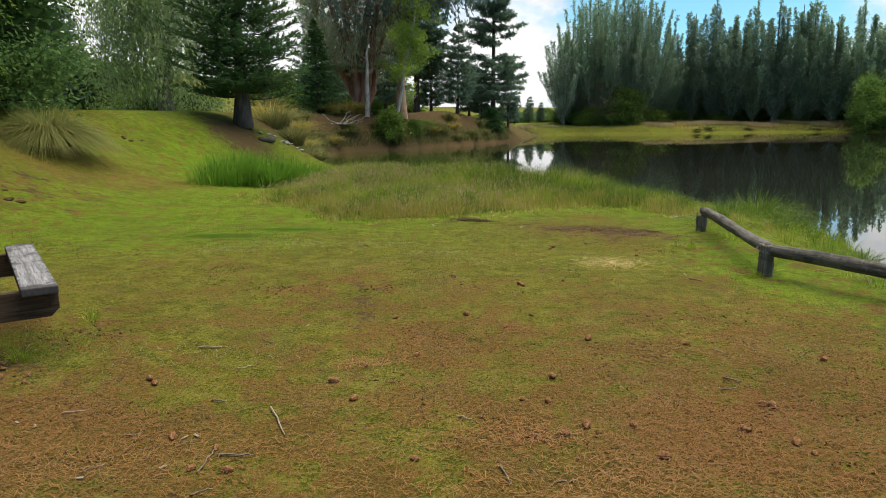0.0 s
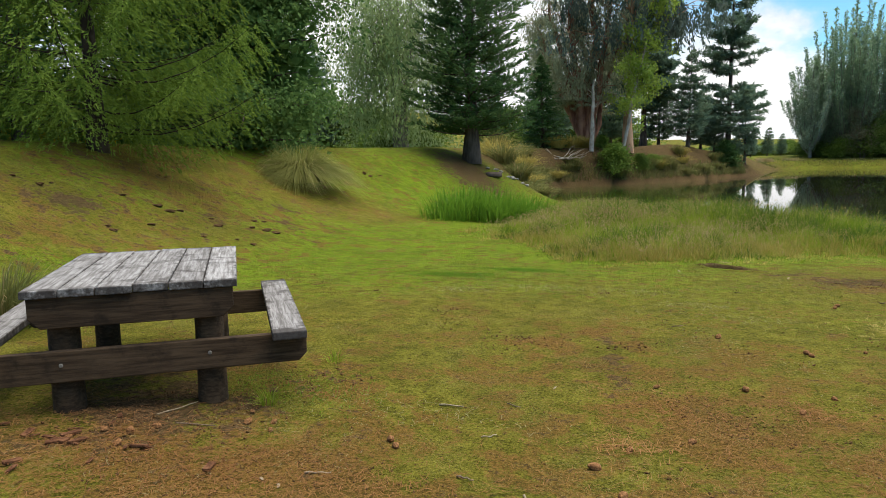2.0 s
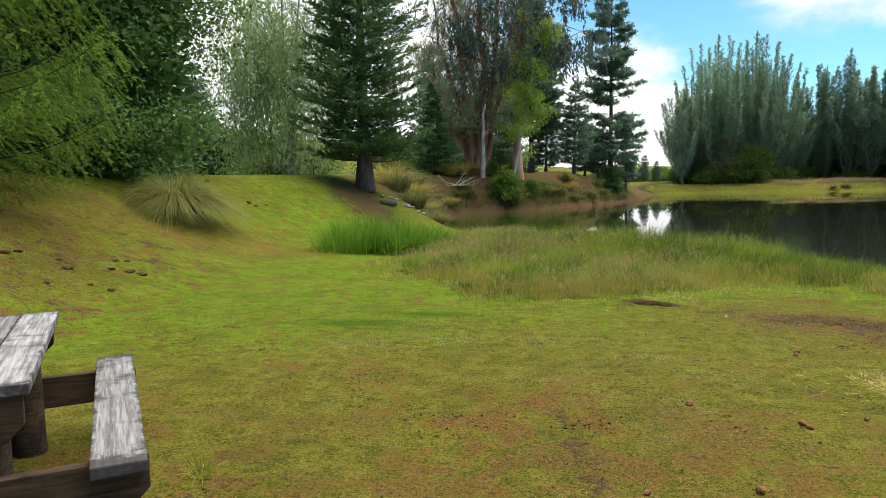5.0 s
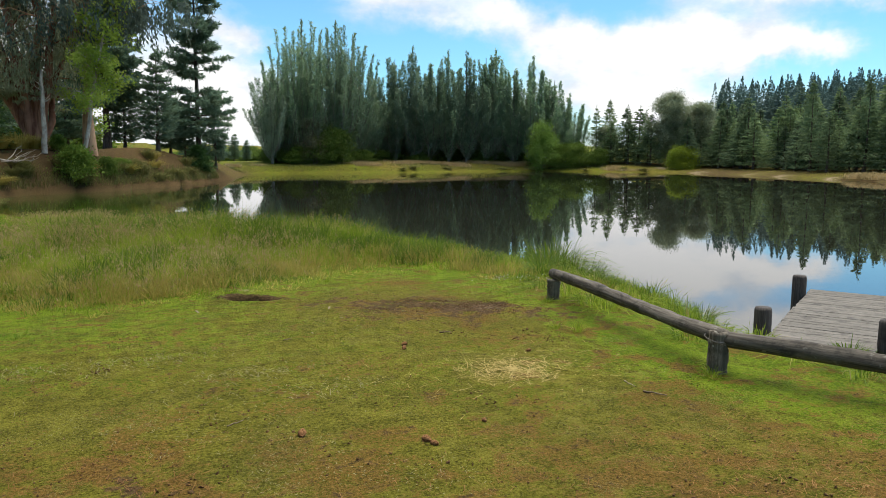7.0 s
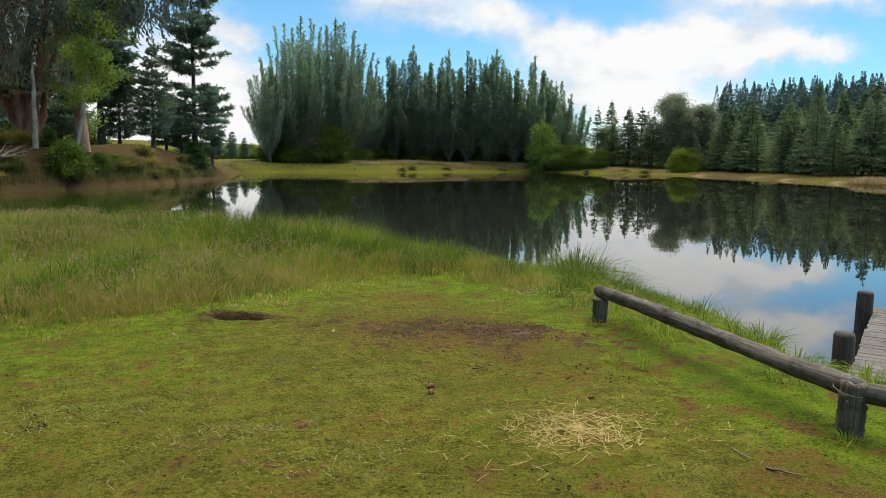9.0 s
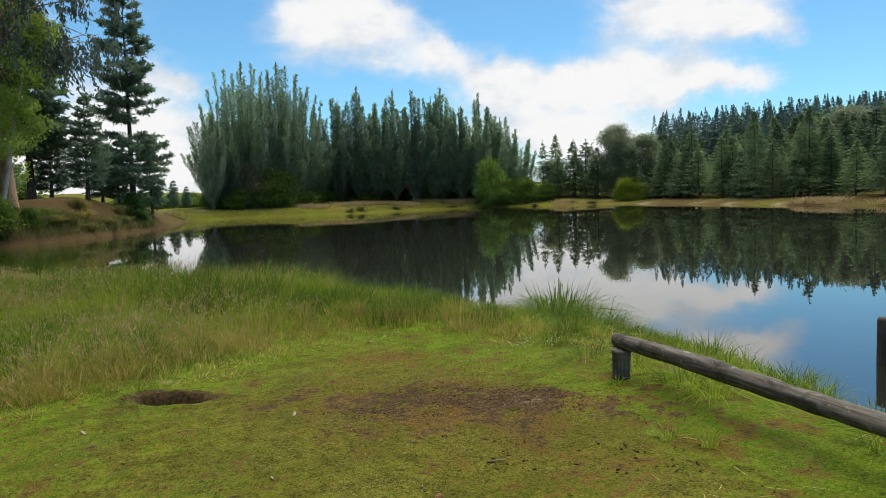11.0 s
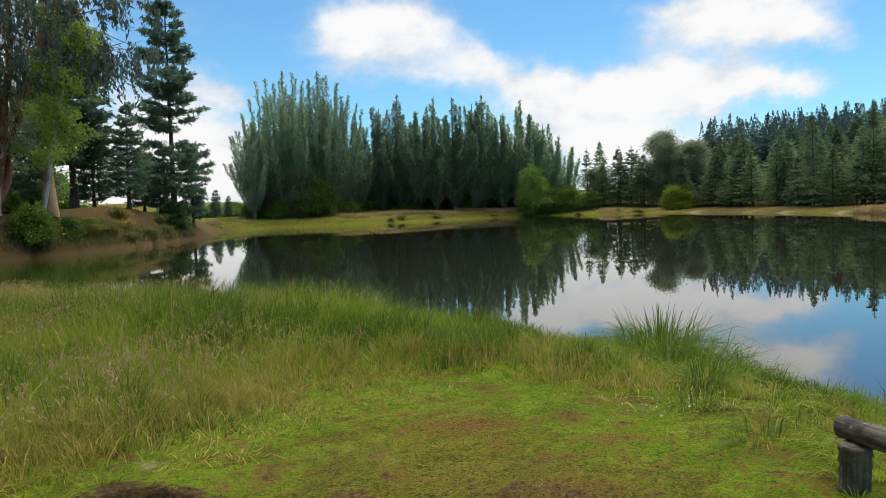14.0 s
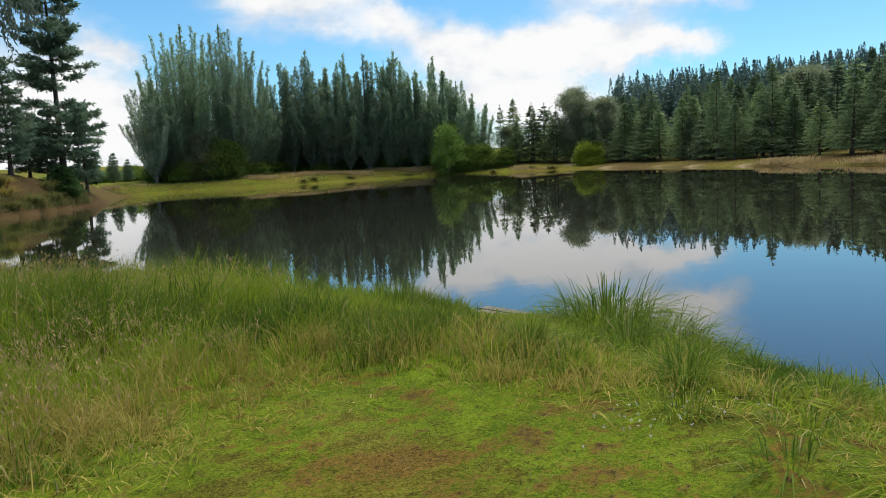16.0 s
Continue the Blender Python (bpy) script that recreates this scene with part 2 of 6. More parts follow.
def water_material():
    m, g = material("pond_water")
    pos = g.add("ShaderNodeNewGeometry").outputs["Position"]
    rip = g.noise(g.mapped(pos, (0.35, 1.0, 1.0), rot=(0, 0, radians(30))), 2.2, 3.0, 0.5)
    fine = g.noise(pos, 0.25, 2.0, 0.5)
    # duckweed floats in the sheltered cove
    sep = g.add("ShaderNodeSeparateXYZ")
    g.link(pos, sep.inputs[0])
    nx = g.math("ADD", sep.outputs[0], g.math("MULTIPLY", g.math("SUBTRACT", g.noise(pos, 0.22, 4.0), 0.5), 9.0))
    cove = g.math("MULTIPLY", g.step(nx, -2.0, 4.0, 1.0, 0.0), g.step(sep.outputs[1], 56.0, 70.0, 1.0, 0.0))
    speck = g.noise(pos, 9.0, 3.0, 0.7)
    weed = g.math("MULTIPLY", cove, g.step(speck, 0.25, 0.55))
    b = g.add("ShaderNodeBsdfPrincipled")
    g.link(g.mix(weed, rgb(0.015, 0.015, 0.010), rgb(0.026, 0.046, 0.005)), b.inputs["Base Color"])
    g.link(g.math("ADD", g.math("MULTIPLY", weed, 0.06), 0.006), b.inputs["Roughness"])
    b.inputs["IOR"].default_value = 2.05
    g.link(g.math("SUBTRACT", 0.5, g.math("MULTIPLY", weed, 0.46)), b.inputs["Specular IOR Level"])
    bump = g.add("ShaderNodeBump")
    bump.inputs["Strength"].default_value, bump.inputs["Distance"].default_value = 0.05, 0.02
    g.link(g.math("MULTIPLY", rip, g.step(fine, 0.3, 0.65, 0.25, 1.0)), bump.inputs["Height"])
    g.link(bump.outputs[0], b.inputs["Normal"])
    out = g.add("ShaderNodeOutputMaterial")
    g.link(b.outputs[0], out.inputs[0])
    return m


GROUND = ground_material()
WATER = water_material()
BARK_DARK = bark_material("dark_pine_bark", (0.055, 0.042, 0.034), (0.13, 0.10, 0.08))
BARK_LARCH = bark_material("dark_larch_bark", (0.026, 0.019, 0.014), (0.060, 0.044, 0.034))
BARK_RED = bark_material("red_gum_bark", (0.17, 0.065, 0.040), (0.40, 0.195, 0.12), 3.0, 0.12, 0.3)
BARK_ORANGE = bark_material("orange_gum_bark", (0.30, 0.155, 0.085), (0.54, 0.33, 0.20), 2.5, 0.1, 0.3)
BARK_PALE = bark_material("pale_bark", (0.30, 0.24, 0.19), (0.52, 0.46, 0.38), 4.0, 0.6, 0.25)
BARK_GREY = bark_material("grey_bark", (0.12, 0.105, 0.085), (0.24, 0.21, 0.175), 5.0, 0.3, 0.4)
LEAF_PINE = leaf_material("pine_needles", (0.042, 0.098, 0.036), (0.135, 0.21, 0.070), translucent=0.45)
LEAF_FAR_PINE = leaf_material("far_pine_needles", (0.100, 0.165, 0.080), (0.230, 0.300, 0.150), translucent=0.4, spread=0.25, each=0.4)
# needles shifted to blue: the haze over the far hill is in their colour
LEAF_HILL_HAZE = leaf_material("hazy_hill_needles", (0.055, 0.100, 0.090), (0.125, 0.180, 0.145), translucent=0.3, spread=0.08)
LEAF_BLUE = leaf_material("blue_pine_needles", (0.095, 0.16, 0.105), (0.22, 0.295, 0.18), translucent=0.45)
LEAF_SILVER = leaf_material("silver_poplar_leaves", (0.24, 0.31, 0.19), (0.42, 0.48, 0.34), translucent=0.5)
LEAF_DULL = leaf_material("dull_bush_leaves", (0.14, 0.125, 0.07), (0.24, 0.22, 0.12), translucent=0.4)
LEAF_MAPLE = leaf_material("maple_leaves", (0.15, 0.25, 0.04), (0.27, 0.38, 0.09), translucent=0.5)
LEAF_GUM_FAR = leaf_material("far_gum_leaves", (0.15, 0.19, 0.11), (0.31, 0.34, 0.20), translucent=0.45)
LEAF_SPRUCE = leaf_material("spruce_needles", (0.040, 0.095, 0.030), (0.105, 0.185, 0.055), translucent=0.35)
LEAF_DARK = leaf_material("dark_broad_leaves", (0.050, 0.110, 0.030), (0.135, 0.215, 0.060), translucent=0.45)
LEAF_LARCH = leaf_material("larch_needles", (0.085, 0.145, 0.020), (0.20, 0.28, 0.045), translucent=0.5)
LEAF_WILLOW = leaf_material("weeping_leaves", (0.16, 0.23, 0.09), (0.32, 0.39, 0.17), translucent=0.6)
LEAF_GUM = leaf_material("gum_leaves", (0.22, 0.24, 0.13), (0.42, 0.42, 0.25), translucent=0.55)
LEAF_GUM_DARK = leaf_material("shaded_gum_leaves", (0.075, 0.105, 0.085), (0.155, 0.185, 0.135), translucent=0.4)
LEAF_BIRCH = leaf_material("birch_leaves", (0.24, 0.35, 0.05), (0.44, 0.52, 0.11), translucent=0.65)
# leaf green made paler and bluer, with some distance haze in the colour
LEAF_POPLAR = leaf_material("poplar_leaves", (0.13, 0.22, 0.135), (0.34, 0.44, 0.26), (0.40, 0.46, 0.35), translucent=0.6, spread=0.3, each=0.18)
LEAF_BUSH = leaf_material("bush_leaves", (0.07, 0.125, 0.02), (0.16, 0.23, 0.045), translucent=0.45, each=0.25)
LEAF_WILLOWBUSH = leaf_material("willow_bush_leaves", (0.16, 0.22, 0.02), (0.3, 0.36, 0.045), translucent=0.4)
LEAF_BROOM = leaf_material("yellow_flowers", (0.55, 0.38, 0.01), (0.10, 0.14, 0.02), translucent=0.3)
GRASS_TURF = leaf_material("turf_blades", (0.075, 0.115, 0.008), (0.155, 0.185, 0.025), (0.27, 0.22, 0.09), translucent=0.6, rough=0.6)
GRASS_TALL = leaf_material("tall_grass", (0.115, 0.185, 0.011), (0.32, 0.375, 0.042), (0.38, 0.31, 0.11), translucent=0.5, rough=0.6)
GRASS_STRAW = leaf_material("straw_grass", (0.25, 0.205, 0.04), (0.43, 0.35, 0.10), translucent=0.4, rough=0.65)
GRASS_TAN = leaf_material("tan_rough_grass", (0.25, 0.19, 0.08), (0.52, 0.39, 0.20), translucent=0.4, rough=0.7, spread=0.3)
GRASS_SEED = leaf_material("grass_seed_heads", (0.29, 0.20, 0.085), (0.47, 0.345, 0.165), translucent=0.3, rough=0.7)
GRASS_RUSH = leaf_material("rush_blades", (0.075, 0.175, 0.012), (0.16, 0.28, 0.03), translucent=0.45, rough=0.5)
GRASS_TUSSOCK = leaf_material("tussock_blades", (0.085, 0.105, 0.026), (0.22, 0.205, 0.07), (0.32, 0.25, 0.12), translucent=0.35, rough=0.6)
GRASS_BIG = leaf_material("large_tussock_blades", (0.14, 0.165, 0.040), (0.31, 0.30, 0.095), (0.40, 0.33, 0.15), translucent=0.5, rough=0.6)
GRASS_SEDGE = leaf_material("sedge_blades", (0.050, 0.100, 0.010), (0.165, 0.225, 0.03), (0.30, 0.26, 0.11), translucent=0.45, rough=0.5)
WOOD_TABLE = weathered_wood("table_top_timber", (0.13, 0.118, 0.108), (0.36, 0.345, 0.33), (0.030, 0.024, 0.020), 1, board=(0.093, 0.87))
WOOD_FRAME = weathered_wood("table_frame_timber", (0.030, 0.018, 0.009), (0.082, 0.052, 0.028), (0.012, 0.008, 0.005), 0)
WOOD_LOG = weathered_wood("log_timber", (0.055, 0.045, 0.033), (0.190, 0.162, 0.125), (0.018, 0.015, 0.011), 2, 10.0, (0.21, 0.19, 0.15))
WOOD_RAIL_POST = weathered_wood("rail_post_timber", (0.085, 0.070, 0.048), (0.24, 0.20, 0.15), (0.040, 0.032, 0.022), 2, 10.0, (0.28, 0.26, 0.20))
WOOD_POST = weathered_wood("dark_post_timber", (0.045, 0.038, 0.032), (0.10, 0.085, 0.072), (0.02, 0.018, 0.016), 2)
WOOD_DECK = weathered_wood("deck_timber", (0.105, 0.092, 0.074), (0.225, 0.200, 0.165), (0.045, 0.040, 0.032), 0)

# ---- mesh helpers ----


def mesh_of(name, verts, quads=None, tris=None, mats=(), smooth=False):
    """A mesh from arrays of vertices, four-sided and three-sided faces."""
    me = bpy.data.meshes.new(name)
    verts = np.asarray(verts, dtype=np.float32).reshape(-1, 3)
    quads = np.zeros((0, 4), np.int32) if quads is None else np.asarray(quads, np.int32).reshape(-1, 4)
    tris = np.zeros((0, 3), np.int32) if tris is None else np.asarray(tris, np.int32).reshape(-1, 3)
    me.vertices.add(len(verts))
    me.vertices.foreach_set("co", verts.ravel())
    loops = np.concatenate([quads.ravel(), tris.ravel()])
    me.loops.add(len(loops))
    me.loops.foreach_set("vertex_index", loops)
    starts = np.concatenate([np.arange(len(quads)) * 4, len(quads) * 4 + np.arange(len(tris)) * 3])
    me.polygons.add(len(starts))
    me.polygons.foreach_set("loop_start", starts.astype(np.int32))
    if smooth:
        me.polygons.foreach_set("use_smooth", np.ones(len(starts), bool))
    for m in mats:
        me.materials.append(m)
    me.update(calc_edges=True)
    return me


def part(name, data, mat, parent, label=""):
    """Links a mesh or bmesh as one mesh object under a thing or a part."""
    if isinstance(data, bmesh.types.BMesh):
        me = bpy.data.meshes.new(name)
        data.to_mesh(me)
        data.free()
    else:
        me = data
    if mat and not me.materials:
        me.materials.append(mat)
    ob = new(name, me)
    ob.parent = parent
    if label:
        tagged(ob, label)
    return ob


def thing(name, m, label, category, group="", kind=""):
    ob = new(name)
    ob.matrix_world = m
    return tagged(ob, label, category, group, kind)


def tube(pts, rads, n=7, cap=True):
    """Vertices and quads of a tapered tube along points."""
    pts = np.asarray(pts, float)
    k = len(pts)
    d = np.gradient(pts, axis=0)
    d /= np.linalg.norm(d, axis=1)[:, None] + 1e-9
    ref = np.array([0.0, 0.0, 1.0]) if abs(d[0][2]) < 0.8 else np.array([1.0, 0.0, 0.0])
    u = np.cross(d, ref)
    u /= np.linalg.norm(u, axis=1)[:, None] + 1e-9
    v = np.cross(d, u)
    a = np.linspace(0, 2 * np.pi, n, endpoint=False)
    ring = np.cos(a)[None, :, None] * u[:, None, :] + np.sin(a)[None, :, None] * v[:, None, :]
    V = pts[:, None, :] + ring * np.asarray(rads)[:, None, None]
    idx = np.arange(k * n).reshape(k, n)
    q = np.stack([idx[:-1], np.roll(idx[:-1], -1, 1), np.roll(idx[1:], -1, 1), idx[1:]], -1).reshape(-1, 4)
    return V.reshape(-1, 3), q


class Heap:
    """Gathers vertices and faces for one mesh."""

    def __init__(self):
        self.v, self.q, self.t, self.n = [], [], [], 0

    def add(self, v, q=None, t=None):
        v = np.asarray(v, float).reshape(-1, 3)
        if q is not None:
            self.q.append(np.asarray(q) + self.n)
        if t is not None:
            self.t.append(np.asarray(t) + self.n)
        self.v.append(v)
        self.n += len(v)

    def mesh(self, name, mat, smooth=False):
        v = np.concatenate(self.v) if self.v else np.zeros((0, 3))
        q = np.concatenate(self.q) if self.q else None
        t = np.concatenate(self.t) if self.t else None
        return mesh_of(name, v, q, t, (mat,), smooth)


def unit(a):
    return a / (np.linalg.norm(a, axis=-1, keepdims=True) + 1e-9)


def leaves(rng, at, along, length, width, jitter=0.6, lay=0.0):
    """One rhombic leaf at each point, pointing roughly along the given ways; lay turns its face upward."""
    n = len(at)
    u = unit(np.asarray(along) + rng.normal(0, jitter, (n, 3)))
    w = unit(np.cross(u, rng.normal(0, 1, (n, 3)) * (1 - lay) + np.array([0, 0, 2.0 * lay])))
    ln = (np.asarray(length) * rng.uniform(0.7, 1.3, n))[:, None]
    wd = (np.asarray(width) * rng.uniform(0.7, 1.3, n))[:, None]
    V = np.stack([at, at + u * ln * 0.45 + w * wd * 0.5, at + u * ln, at + u * ln * 0.45 - w * wd * 0.5], 1)
    q = np.arange(n * 4).reshape(n, 4)
    return V.reshape(-1, 3), q


def bent(rng, a, b, sag=0.0, k=6, wob=0.0):
    """Points from a to b with a sag and a little wobble."""
    t = np.linspace(0, 1, k)[:, None]
    p = np.asarray(a) * (1 - t) + np.asarray(b) * t
    p[:, 2] -= (sag * 4 * t * (1 - t))[:, 0]
    if wob:
        p[1:-1] += rng.normal(0, wob, (k - 2, 3))
    return p


def box(bm, size, at=(0, 0, 0), rot=None, bevel=0.006):
    m = Matrix.Translation(at) @ (rot or Matrix()) @ Matrix.Diagonal((*size, 1))
    made = bmesh.ops.create_cube(bm, size=1, matrix=m)
    if bevel:
        es = list({e for v in made["verts"] for e in v.link_edges})
        bmesh.ops.bevel(bm, geom=es, offset=bevel, segments=2, affect="EDGES", profile=0.6)
    return bm


# ---- the ground and the pond ----
WATER_Z = -0.7
SHORE = np.array([(30, -30), (14, -12), (8.5, 0), (6.8, 4), (6.35, 6.6), (6.1, 7.9), (6.2, 9.2), (6.6, 10.4), (6.75, 11.6), (6.7, 13.0),
                  (6.6, 14.4), (6.15, 16.0), (5.5, 17.8), (4.5, 19.3), (3.4, 21.4), (2.2, 23.0), (0.9, 25.0), (-0.7, 27.4), (-2.4, 29.2), (-4.4, 30.6), (-6.6, 34.5), (-8.2, 41), (-9.0, 47),
                  (-8.6, 51.5), (-7.2, 54.2), (-5.2, 55.6), (-3.2, 57), (-1.2, 61.5), (1.2, 66), (3.8, 72), (6.0, 78), (8.6, 88), (10, 99), (13, 112), (20, 116.5), (28, 113.5), (38, 112.5), (50, 116), (60, 115.5),
                  (66, 112.5), (70.5, 106), (71, 99), (76, 92), (73, 78), (67, 62), (63, 48), (60, 38), (62, 20), (70, -10), (60, -40)], float)


def smooth(a, b, x):
    t = np.clip((x - a) / (b - a), 0, 1)
    return t * t * (3 - 2 * t)


def shore_distance(x, y):
    """Metres from the water's edge: above 0 on land, below 0 in the pond."""
    best = np.full(x.shape, 1e9)
    inside = np.zeros(x.shape, bool)
    for (ax, ay), (bx, by) in zip(SHORE, np.roll(SHORE, -1, 0)):
        dx, dy = bx - ax, by - ay
        t = np.clip(((x - ax) * dx + (y - ay) * dy) / (dx * dx + dy * dy), 0, 1)
        best = np.minimum(best, np.hypot(x - ax - t * dx, y - ay - t * dy))
        if dy != 0:
            cross = ((ay > y) != (by > y)) & (x < (bx - ax) * (y - ay) / dy + ax)
            inside ^= cross
    return np.where(inside, -best, best)


def wave(x, y, s, seed=0.0):
    """A cheap smooth wobble, about -1 to 1, of a size of s metres."""
    return (np.sin(x / s + 1.7 * np.sin(y / s * 0.7 + seed)) + np.sin(y / s * 1.1 + seed * 2.1 + 1.3 * np.sin(x / s * 0.8 + seed)) + np.sin((x + y) / s * 0.6 + seed * 3.7)) / 3


PIT = (0.79, 10.78)


def pit_rim(x, y):
    """Below 1 inside the dug hole, with a ragged rim."""
    u, v = x - PIT[0], y - PIT[1]
    return np.hypot((u + 0.35 * v) / 0.235, (v + 0.28 * u) / 0.25) + 0.13 * wave(x, y, 0.06, 5.0) + 0.16 * wave(x, y, 0.13, 2.0)


def land(x, y):
    """The height of the ground."""
    x, y = np.asarray(x, float), np.asarray(y, float)
    d = shore_distance(x, y) + wave(x, y, 0.7, 2.0) * 0.12 * np.clip(1 - np.hypot(x - 3, y - 12) / 40, 0, 1)
    foot = np.interp(y, [-30, 0, 8, 15, 20, 27, 40], [-5.0, -4.7, -5.5, -6.3, -6.3, -4.0, -4.0])
    bank = smooth(0, 1, (foot - x) / 6.2)
    base = 0.12 * smooth(1.0, 3.5, -x) * smooth(9, 3, y) + 2.02 * bank
    base = base - smooth(-7.0, -4.0, x) * (0.10 * smooth(8.5, 11.5, y) + 0.30 * smooth(12, 25, y)) * smooth(45, 30, y)
    nw = smooth(20, 60, y) * smooth(14, -4, x - 0.1 * np.clip(y - 60, 0, 200)) * smooth(135, 100, y)
    base = base + (2.3 - base) * nw
    north = smooth(95, 112, y) * smooth(4, 14, x)
    base = base + (-0.12 + 0.57 * north + (0.35 + 0.35 * north) * smooth(3, 14, d) - base) * np.maximum(north, smooth(40, 60, x))
    bearing = np.where(y > 12, x / np.maximum(y - 5, 5), np.where(x > 0, 9, -9))
    hill = smooth(0.66, 0.95, bearing) * np.clip(d - 13, 0, 170) * 0.105 * smooth(30, 60, x)
    out = np.hypot(x, y)
    hill = hill + smooth(-0.12, -0.4, bearing) * (y > 12) * (smooth(110, 420, out) * 26 + 6 * smooth(0.3, 1, wave(x, y, 60, 2.0)) * smooth(150, 300, out))
    hill = hill + smooth(700, 1400, out) * 22 * (1 + 0.5 * wave(x, y, 150, 1.0))
    base = base + hill + 0.35 * np.exp(-((x + 0.6) / 4.0) ** 2 - ((y - 71) / 5.0) ** 2)
    run = np.where(y > 30, 3.4, 2.1 + 1.6 * smooth(11, 18, y)) + 3.0 * smooth(40, 60, x)
    z = np.where(d > 0, WATER_Z + 0.06 + (base - WATER_Z - 0.06) * smooth(-0.25, 1, d / run), WATER_Z - 0.05 - 0.35 * np.clip(-d, 0, 4))
    near = np.clip(1 - np.hypot(x, y - 9) / 45, 0, 1)
    z = z + np.where(d > 0.4, near * (0.008 * wave(x, y, 0.55) + 0.05 * bank * wave(x, y, 0.9, 4.0)), 0)
    r = pit_rim(x, y)
    z = z - 0.18 * smooth(1.0, 0.72 - 0.5 * smooth(0.0, -0.25, y - PIT[1]), r) + 0.02 * smooth(0.4, 0, np.abs(r - 1.25))
    z = z + 0.03 * smooth(1.1, 0.7, r) * wave(x, y, 0.05, 3.0)
    return z


def spread(lo, hi, fine_lo, fine_hi, step, grow):
    out = list(np.arange(fine_lo, fine_hi, step))
    s, v = step, fine_hi
    while v < hi:
        out.append(v)
        s *= grow
        v += s
    out.append(hi)
    s, v = step, fine_lo
    while v > lo:
        s *= grow
        v -= s
        out.insert(0, max(v, lo))
    return np.array(out)


def bare(x, y):
    """Where needles lie thick on the lawn, where soil is bare, where grass is dry: lush grass too: fields from 0 to 1.
    Litter and soil also carry some painted shade.
    """
    w = wave(x, y, 0.8, 5.0) * 0.5 + wave(x, y, 0.33, 1.0) * 0.3 + wave(x, y, 0.12, 3.0) * 0.2
    near = smooth(7.8, 1.8, y + 1.2 * w - 0.55 * np.minimum(x, 2.6) + 2.2 * np.maximum(x - 3.0, 0))
    patches = smooth(0.25, 0.75, wave(x, y, 0.45, 7.0) + 0.35 * w) * smooth(10.5, 6.0, y - 0.3 * x)
    litter = near * 0.58 + patches * (0.15 + 0.45 * smooth(6.0, 2.5, y)) + 0.3 * smooth(-0.5, 2.5, x) * smooth(4.5, 2.5, y)
    litter = litter + 0.5 * np.exp(-((x + 3.0) ** 2 / 1.8 + (y - 2.7) ** 2 / 0.3)) + 0.35 * np.exp(-((x + 2.1) ** 2 + (y - 4.2) ** 2) / 0.06)
    u, v = (x - 2.45) * 0.75 - (y - 9.3) * 0.66, (x - 2.45) * 0.66 + (y - 9.3) * 0.75
    dark = np.exp(-(u ** 2 / 2.3 + (v - 0.2 * w) ** 2 / 0.42))
    litter = litter + 0.7 * dark + 0.3 * np.exp(-((x - 2.6) ** 2 / 0.5 + (y - 11.1) ** 2 / 0.10)) + 0.12 * smooth(1.5, 2.3, x) * smooth(3.6, 3.0, x) * smooth(7.5, 8.5, y) * smooth(11.5, 10.5, y) + 0.5 * np.exp(-((x - 2.85) ** 2 + (y - 11.2) ** 2) / 0.07)
    for cx, cy, sx, sy, a in ((-0.95, 5.8, 0.10, 0.05, 0.75), (-0.5, 6.3, 0.12, 0.06, 0.6), (-0.2, 5.9, 0.06, 0.05, 0.6), (-1.8, 6.8, 0.06, 0.015, 0.7), (-2.6, 6.87, 0.05, 0.02, 0.6), (-0.6, 5.3, 0.1, 0.03, 0.5)):
        litter = litter + a * np.exp(-((x - cx) ** 2 / sx + (y - cy) ** 2 / sy))
    # brown of the bank: real litter and soil, plus tree shade painted as more
    bankside = smooth(-5.0, -7.6, x) * smooth(24, 13, y)
    litter = litter + bankside * np.clip(0.34 + 0.8 * w, 0, 1)
    rim = pit_rim(x, y)
    soil = 1.4 * smooth(1.2, 0.85, rim) + 1.0 * dark * np.clip(0.8 + 0.5 * wave(x, y, 0.19, 2.0), 0, 1) + 0.8 * smooth(2.0, 1.1, rim) * np.clip(wave(x, y, 0.2, 8.0) + 0.45, 0, 1)
    soil = soil + 1.1 * np.exp(-((x - 2.93) ** 2 / 0.045 + (y - 9.08) ** 2 / 0.025)) + 0.5 * np.exp(-((x - 0.6) ** 2 / 0.05 + (y - 11.5) ** 2 / 0.02))
    # bare soil at the table, strengthened to paint in the shade beneath it
    soil = soil + 0.95 * np.exp(-((x + 2.75) ** 2 / 0.5 + (y - 3.35) ** 2 / 0.35)) + 0.55 * np.exp(-((x + 2.1) ** 2 / 0.04 + (y - 4.25) ** 2 / 0.06))
    soil = soil + 0.8 * np.exp(-((x + 8.6) ** 2 / 0.15 + (y - 8.35) ** 2 / 0.3)) + bankside * 0.22 + bankside * 0.5 * smooth(0.62, 0.85, wave(x, y, 0.26, 9.0) + 0.35 * w)
    soil = soil + 1.3 * np.exp(-((x + 7.3 + 0.5 * (y - 25)) ** 2 / 2.2 + (y - 25.6) ** 2 / 3.2)) + 1.1 * smooth(-12, -8, x) * smooth(48, 52, y) * smooth(10, 5, x - 0.3 * (y - 72)) * smooth(86, 78, y)
    soil = soil + 0.8 * smooth(4, 7, x) * smooth(17, 13, x) * smooth(74, 84, y) * smooth(116, 110, y)
    rut = np.exp(-((x + 0.20 + 0.145 * (y - 5)) / 0.10) ** 2) * smooth(4.3, 4.7, y) * smooth(6.2, 5.8, y) * (0.6 + 0.6 * wave(x, y, 0.15, 1.0))
    soil = soil + 1.5 * rut
    shore = shore_distance(x, y)
